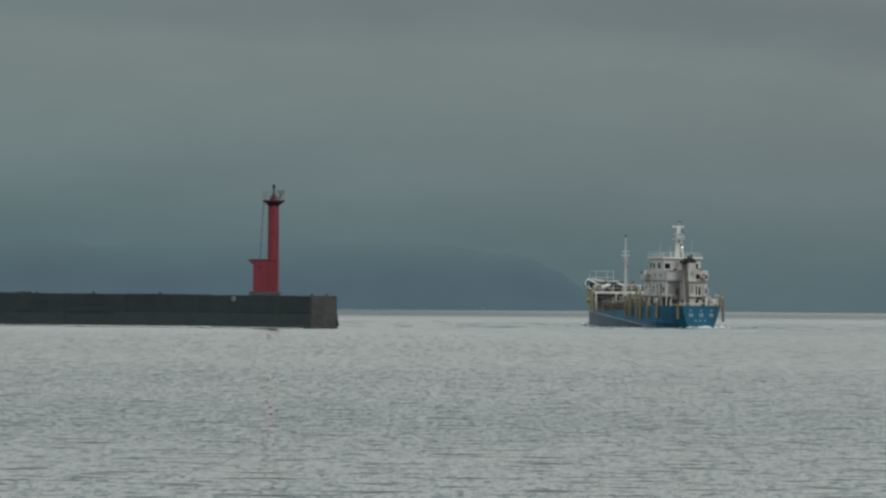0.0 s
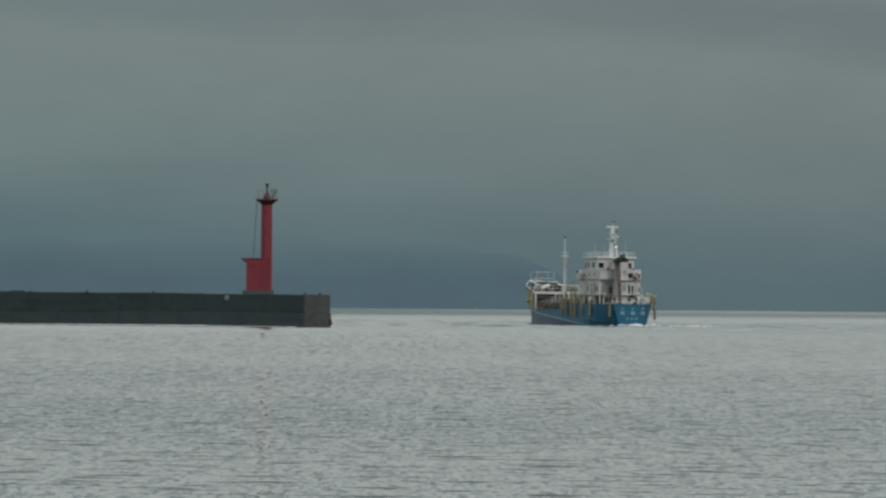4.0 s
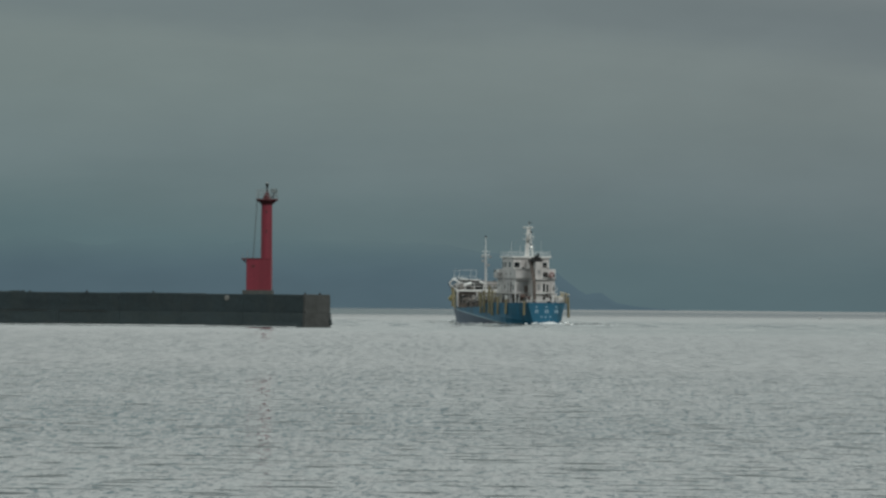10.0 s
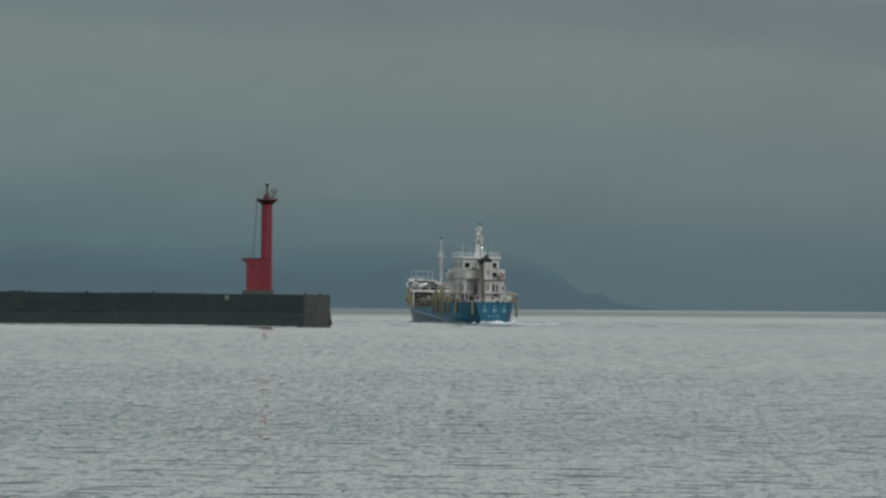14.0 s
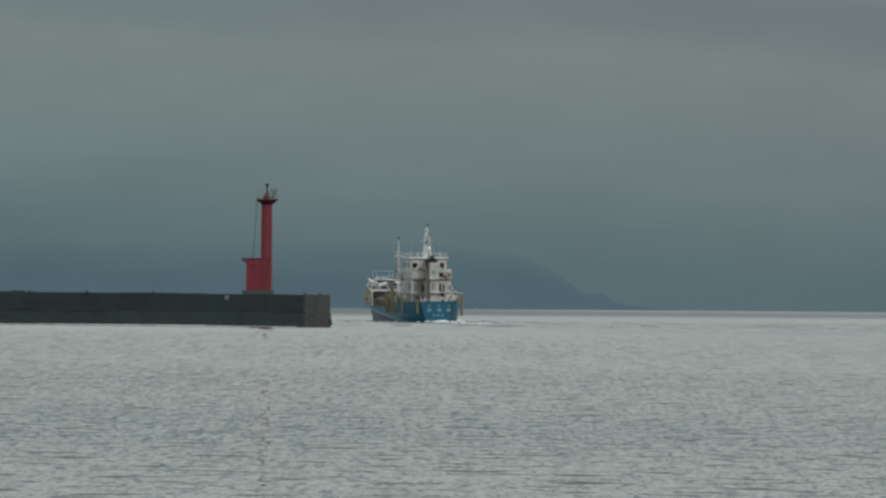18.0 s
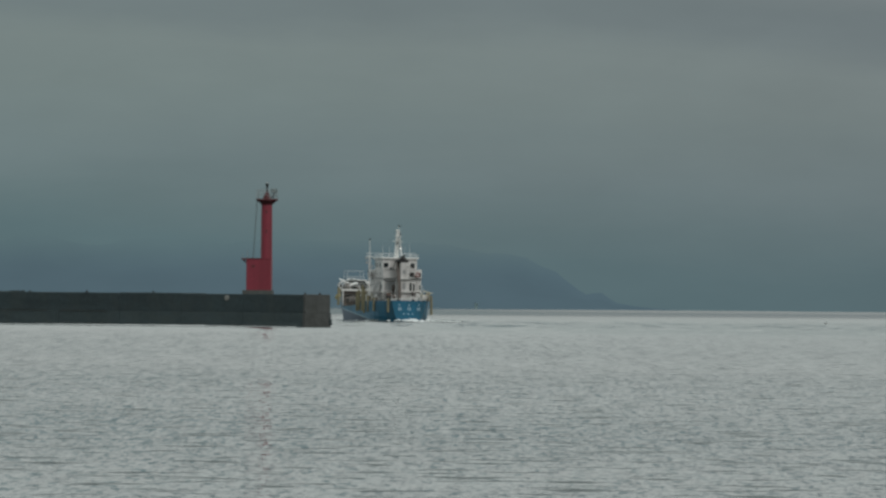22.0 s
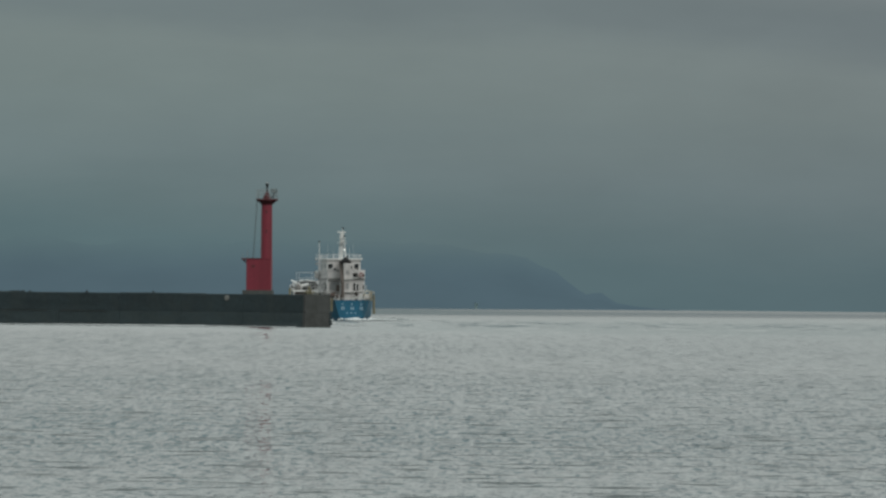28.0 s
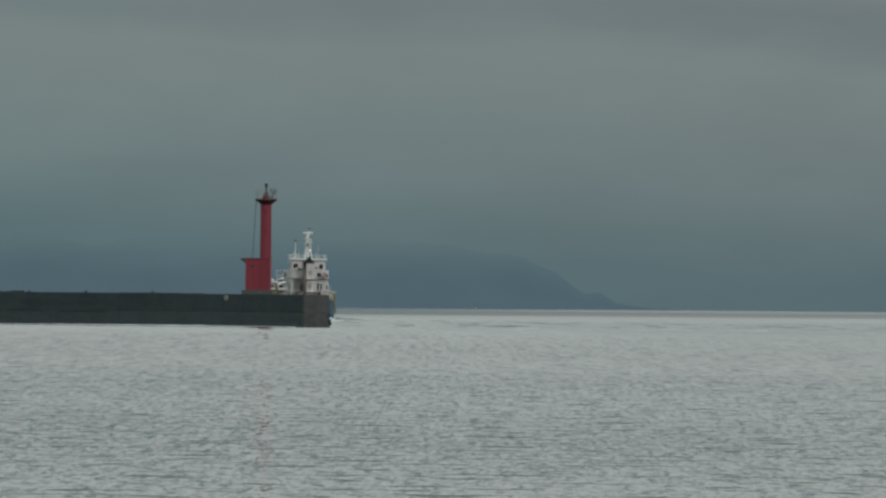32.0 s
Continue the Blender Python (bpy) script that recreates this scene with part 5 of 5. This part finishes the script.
# --- wash at the stern and along the bow ---
random.seed(21)
bm = bmesh.new()
for i in range(60):
    u, v = random.random(), random.random()
    add_ball(bm, (random.gauss(0.6, 1.3), -0.3 - 3.2 * u * u, 0.0 + 0.30 * (1 - u) * random.random()), random.uniform(0.16, 0.42) * (1.1 - 0.5 * u), 0.55, 7)
tagged(part("stern_wash", bm, FOAM, ship, "white propeller wash at the transom"), kind="stuff")
bm = bmesh.new()
for i in range(26):
    u = random.random()
    add_ball(bm, (-0.5 - 1.6 * u + random.gauss(0, 0.15), 49.4 - 2.6 * u, 0.05 + 0.4 * (1 - u) * random.random()), random.uniform(0.10, 0.24), 0.7, 6)
tagged(part("bow_wash", bm, FOAM, ship, "white water curling off the stem"), kind="stuff")
for y, x, ln in ((-9, 0.8, 3.2), (-13, 0.2, 4.2), (-18, 1.0, 3.0)):
    bm = bmesh.new()
    for i in range(9):
        add_ball(bm, (x + random.gauss(0, 1.1), y + random.uniform(-ln, ln), -0.07), random.uniform(0.12, 0.36), 0.28, 7)
    tagged(part("wake_foam", bm, FOAM, ship, "thin patch of foam in the wake"), kind="stuff")
bm = bmesh.new()
for i in range(70):
    add_ball(bm, (1.2 + random.gauss(0, 0.7), random.uniform(-24.0, -10.5), -0.04), random.uniform(0.06, 0.17), 0.3, 6)
tagged(part("wake_foam", bm, FOAM, ship, "thin patch of foam in the wake"), kind="stuff")
bm = bmesh.new()
for i in range(60):
    add_ball(bm, (0.4 + random.gauss(0, 1.1), random.gauss(-26.0, 2.2), 0.0), random.uniform(0.12, 0.30), 0.4, 7)
tagged(part("wake_foam", bm, FOAM, ship, "white patch of foam in the wake"), kind="stuff")
bm = bmesh.new()
for side in (-1, 1):
    for i in range(40):
        y = 49 - 46 * random.random()
        add_ball(bm, (side * (half_breadth(y, 0.0) + random.uniform(0.0, 0.25)), y, random.uniform(-0.05, 0.06)), random.uniform(0.08, 0.2), 0.45, 6)
tagged(part("side_wash", bm, FOAM, ship), kind="stuff")

# ---- seabirds ----
GULL_GREY = mat("gull_grey", (0.18, 0.18, 0.185), 0.7, grain=6.0)
GULL_WHITE = mat("gull_white", (0.55, 0.55, 0.54), 0.7, grain=6.0)


def seagull():
    """A gull facing +y; its wings turn on the body."""
    g = base("seagull", pose(0, 0, 0), "grey-winged white gull low over the sea", "bird", "gulls over the harbour")
    bm = bmesh.new()
    bmesh.ops.create_uvsphere(bm, u_segments=12, v_segments=8, radius=1, matrix=pose(0, 0, 0.09) @ Matrix.Diagonal((0.09, 0.24, 0.09, 1)))
    part("body", bm, GULL_WHITE, g)
    bm = bmesh.new()
    add_ball(bm, (0, 0.25, 0.15), 0.06)
    head = part("head", bm, GULL_WHITE, g)
    part("beak", tube((0, 0.29, 0.15), (0, 0.37, 0.135), 0.018, 0.004, 6), BUFF, head)
    part("tail", outline([(-0.03, -0.2), (0.03, -0.2), (0.07, -0.36), (-0.07, -0.36)], 0.09, 0.105), GULL_GREY, g)
    wings = []
    for side in (-1, 1):
        bm = outline([(0, 0.11), (side * 0.3, 0.16), (side * 0.6, 0.02), (side * 0.55, -0.05), (side * 0.28, -0.05), (0, -0.1)], -0.012, 0.012)
        wings.append(part("wing", bm, GULL_GREY, g, "long grey wing", pose(side * 0.06, 0.02, 0.13)))
    return g, wings


gull_one, wings_one = seagull()
gull_two, wings_two = seagull()


# ---- what moves ----
def motions():
    # seconds, then stern centre east and north in metres, then heading to port of north in degrees
    course = (
        (0, 34.74, 1247.6, 17.15), (0.5, 33.67, 1250.4, 16.89), (1, 32.65, 1253.1, 16.68), (2, 30.66, 1258.8, 16.37),
        (3, 28.70, 1264.5, 16.13), (4, 26.69, 1270.4, 15.92), (5, 24.58, 1276.3, 15.65), (6, 22.62, 1282.3, 15.46),
        (7, 20.70, 1288.5, 15.25), (8, 18.85, 1294.7, 15.15), (9, 16.95, 1301.0, 15.06), (10, 15.02, 1307.4, 15.02),
        (11, 13.18, 1313.9, 14.98), (12, 11.50, 1320.5, 14.92), (13, 9.69, 1327.2, 14.50), (14, 7.64, 1334.0, 13.77),
        (15, 5.54, 1340.8, 13.07), (16, 3.17, 1347.8, 11.86), (17, 1.18, 1354.8, 11.02), (18, -0.53, 1361.9, 10.70),
        (19, -1.65, 1369.2, 10.95), (20, -2.62, 1376.6, 11.06), (21, -3.79, 1384.0, 10.93), (22, -5.16, 1391.5, 11.11),
        (23, -6.75, 1399.2, 11.28), (24, -8.39, 1406.9, 11.17), (25, -9.89, 1414.7, 10.91), (26, -11.35, 1422.6, 10.66),
        (27, -12.80, 1430.6, 10.28), (28, -14.39, 1438.6, 9.67), (29, -16.01, 1446.8, 8.85), (30, -17.69, 1455.1, 7.89),
        (31, -19.44, 1463.4, 6.91), (32, -21.06, 1471.9, 5.94),
    )
    walk(ship, [(t, pose(x, y, -0.12 + 0.008 * t + 0.04 * math.sin(t * 0.9), 0.25 * math.sin(t * 0.8 + 1), 0.5 * math.sin(t * 0.62), turn)) for t, x, y, turn in course])
    # both radar scanners turn steadily
    for scanner, x, y, z, lag in ((scanner_one, -0.05, 10.1, 14.06, 0.0), (scanner_two, 0.1, 9.33, 12.72, 20.0)):
        walk(scanner, [(t, pose(x, y, z, 0, 0, 85.0 * (t - 19.1) + lag)) for t in range(33)])
    # wave sheets run with the wind, two trains crossing
    walk(water, [(t, pose(0.035 * t - 0.56, -1.05 * t + 16.8, 0.0)) for t in (0, 16, 32)])
    walk(wavelets, [(t, pose(-0.04 * t + 0.64, -1.45 * t + 23.2, 0.015 * math.sin(t * 4.6))) for t in np.arange(0, 32.01, 0.25).tolist()])

    # gulls rest on the water, take off, and fly out over the bay; seconds, east, height
    for gull, wings, start, stop, track in (
        (gull_one, wings_one, 7.3, 14.0, ((0, 44.70, 0.00), (7.3, 44.74, 0.00), (7.6, 44.88, 0.23), (7.8, 45.24, 0.59), (8, 45.96, 1.05), (8.2, 46.86, 1.33), (8.6, 49.30, 2.17), (9.2, 53.66, 1.67), (9.8, 58.83, 1.17), (10.6, 65.63, 0.51), (11, 69.17, 0.27), (11.3, 71.79, 0.39), (13, 88.55, 1.17), (20, 155.60, 4.06), (32, 264.34, 5.96))),
        (gull_two, wings_two, 21.6, 27.0, ((0, 61.01, 0.00), (21.6, 61.06, 0.00), (21.8, 61.19, 0.02), (22, 61.46, 0.15), (22.4, 62.64, 0.39), (23, 65.18, 0.41), (23.4, 67.63, 0.21), (23.8, 70.44, 0.19), (24.4, 75.42, 0.42), (27, 99.42, 1.73), (32, 144.72, 3.50))),
    ):
        walk(gull, [(t, pose(x, 1450.0, z - (0.03 if z else 0.15), 0, 0, -90)) for t, x, z in track])
        beat = [start + 0.15 * i for i in range(int((stop - start) / 0.15))]
        for wing, side in zip(wings, (-1, 1)):
            rows = [(0, 0, 82), (start - 0.1, 0, 82)] + [(t, 34 if i % 2 else -26, 0) for i, t in enumerate(beat)] + [(stop + 0.2, 8, 0), (32, 8, 0)]
            walk(wing, [(t, pose(side * 0.06, 0.02, 0.13, 0, -side * a, -side * fold)) for t, a, fold in rows])


motions()
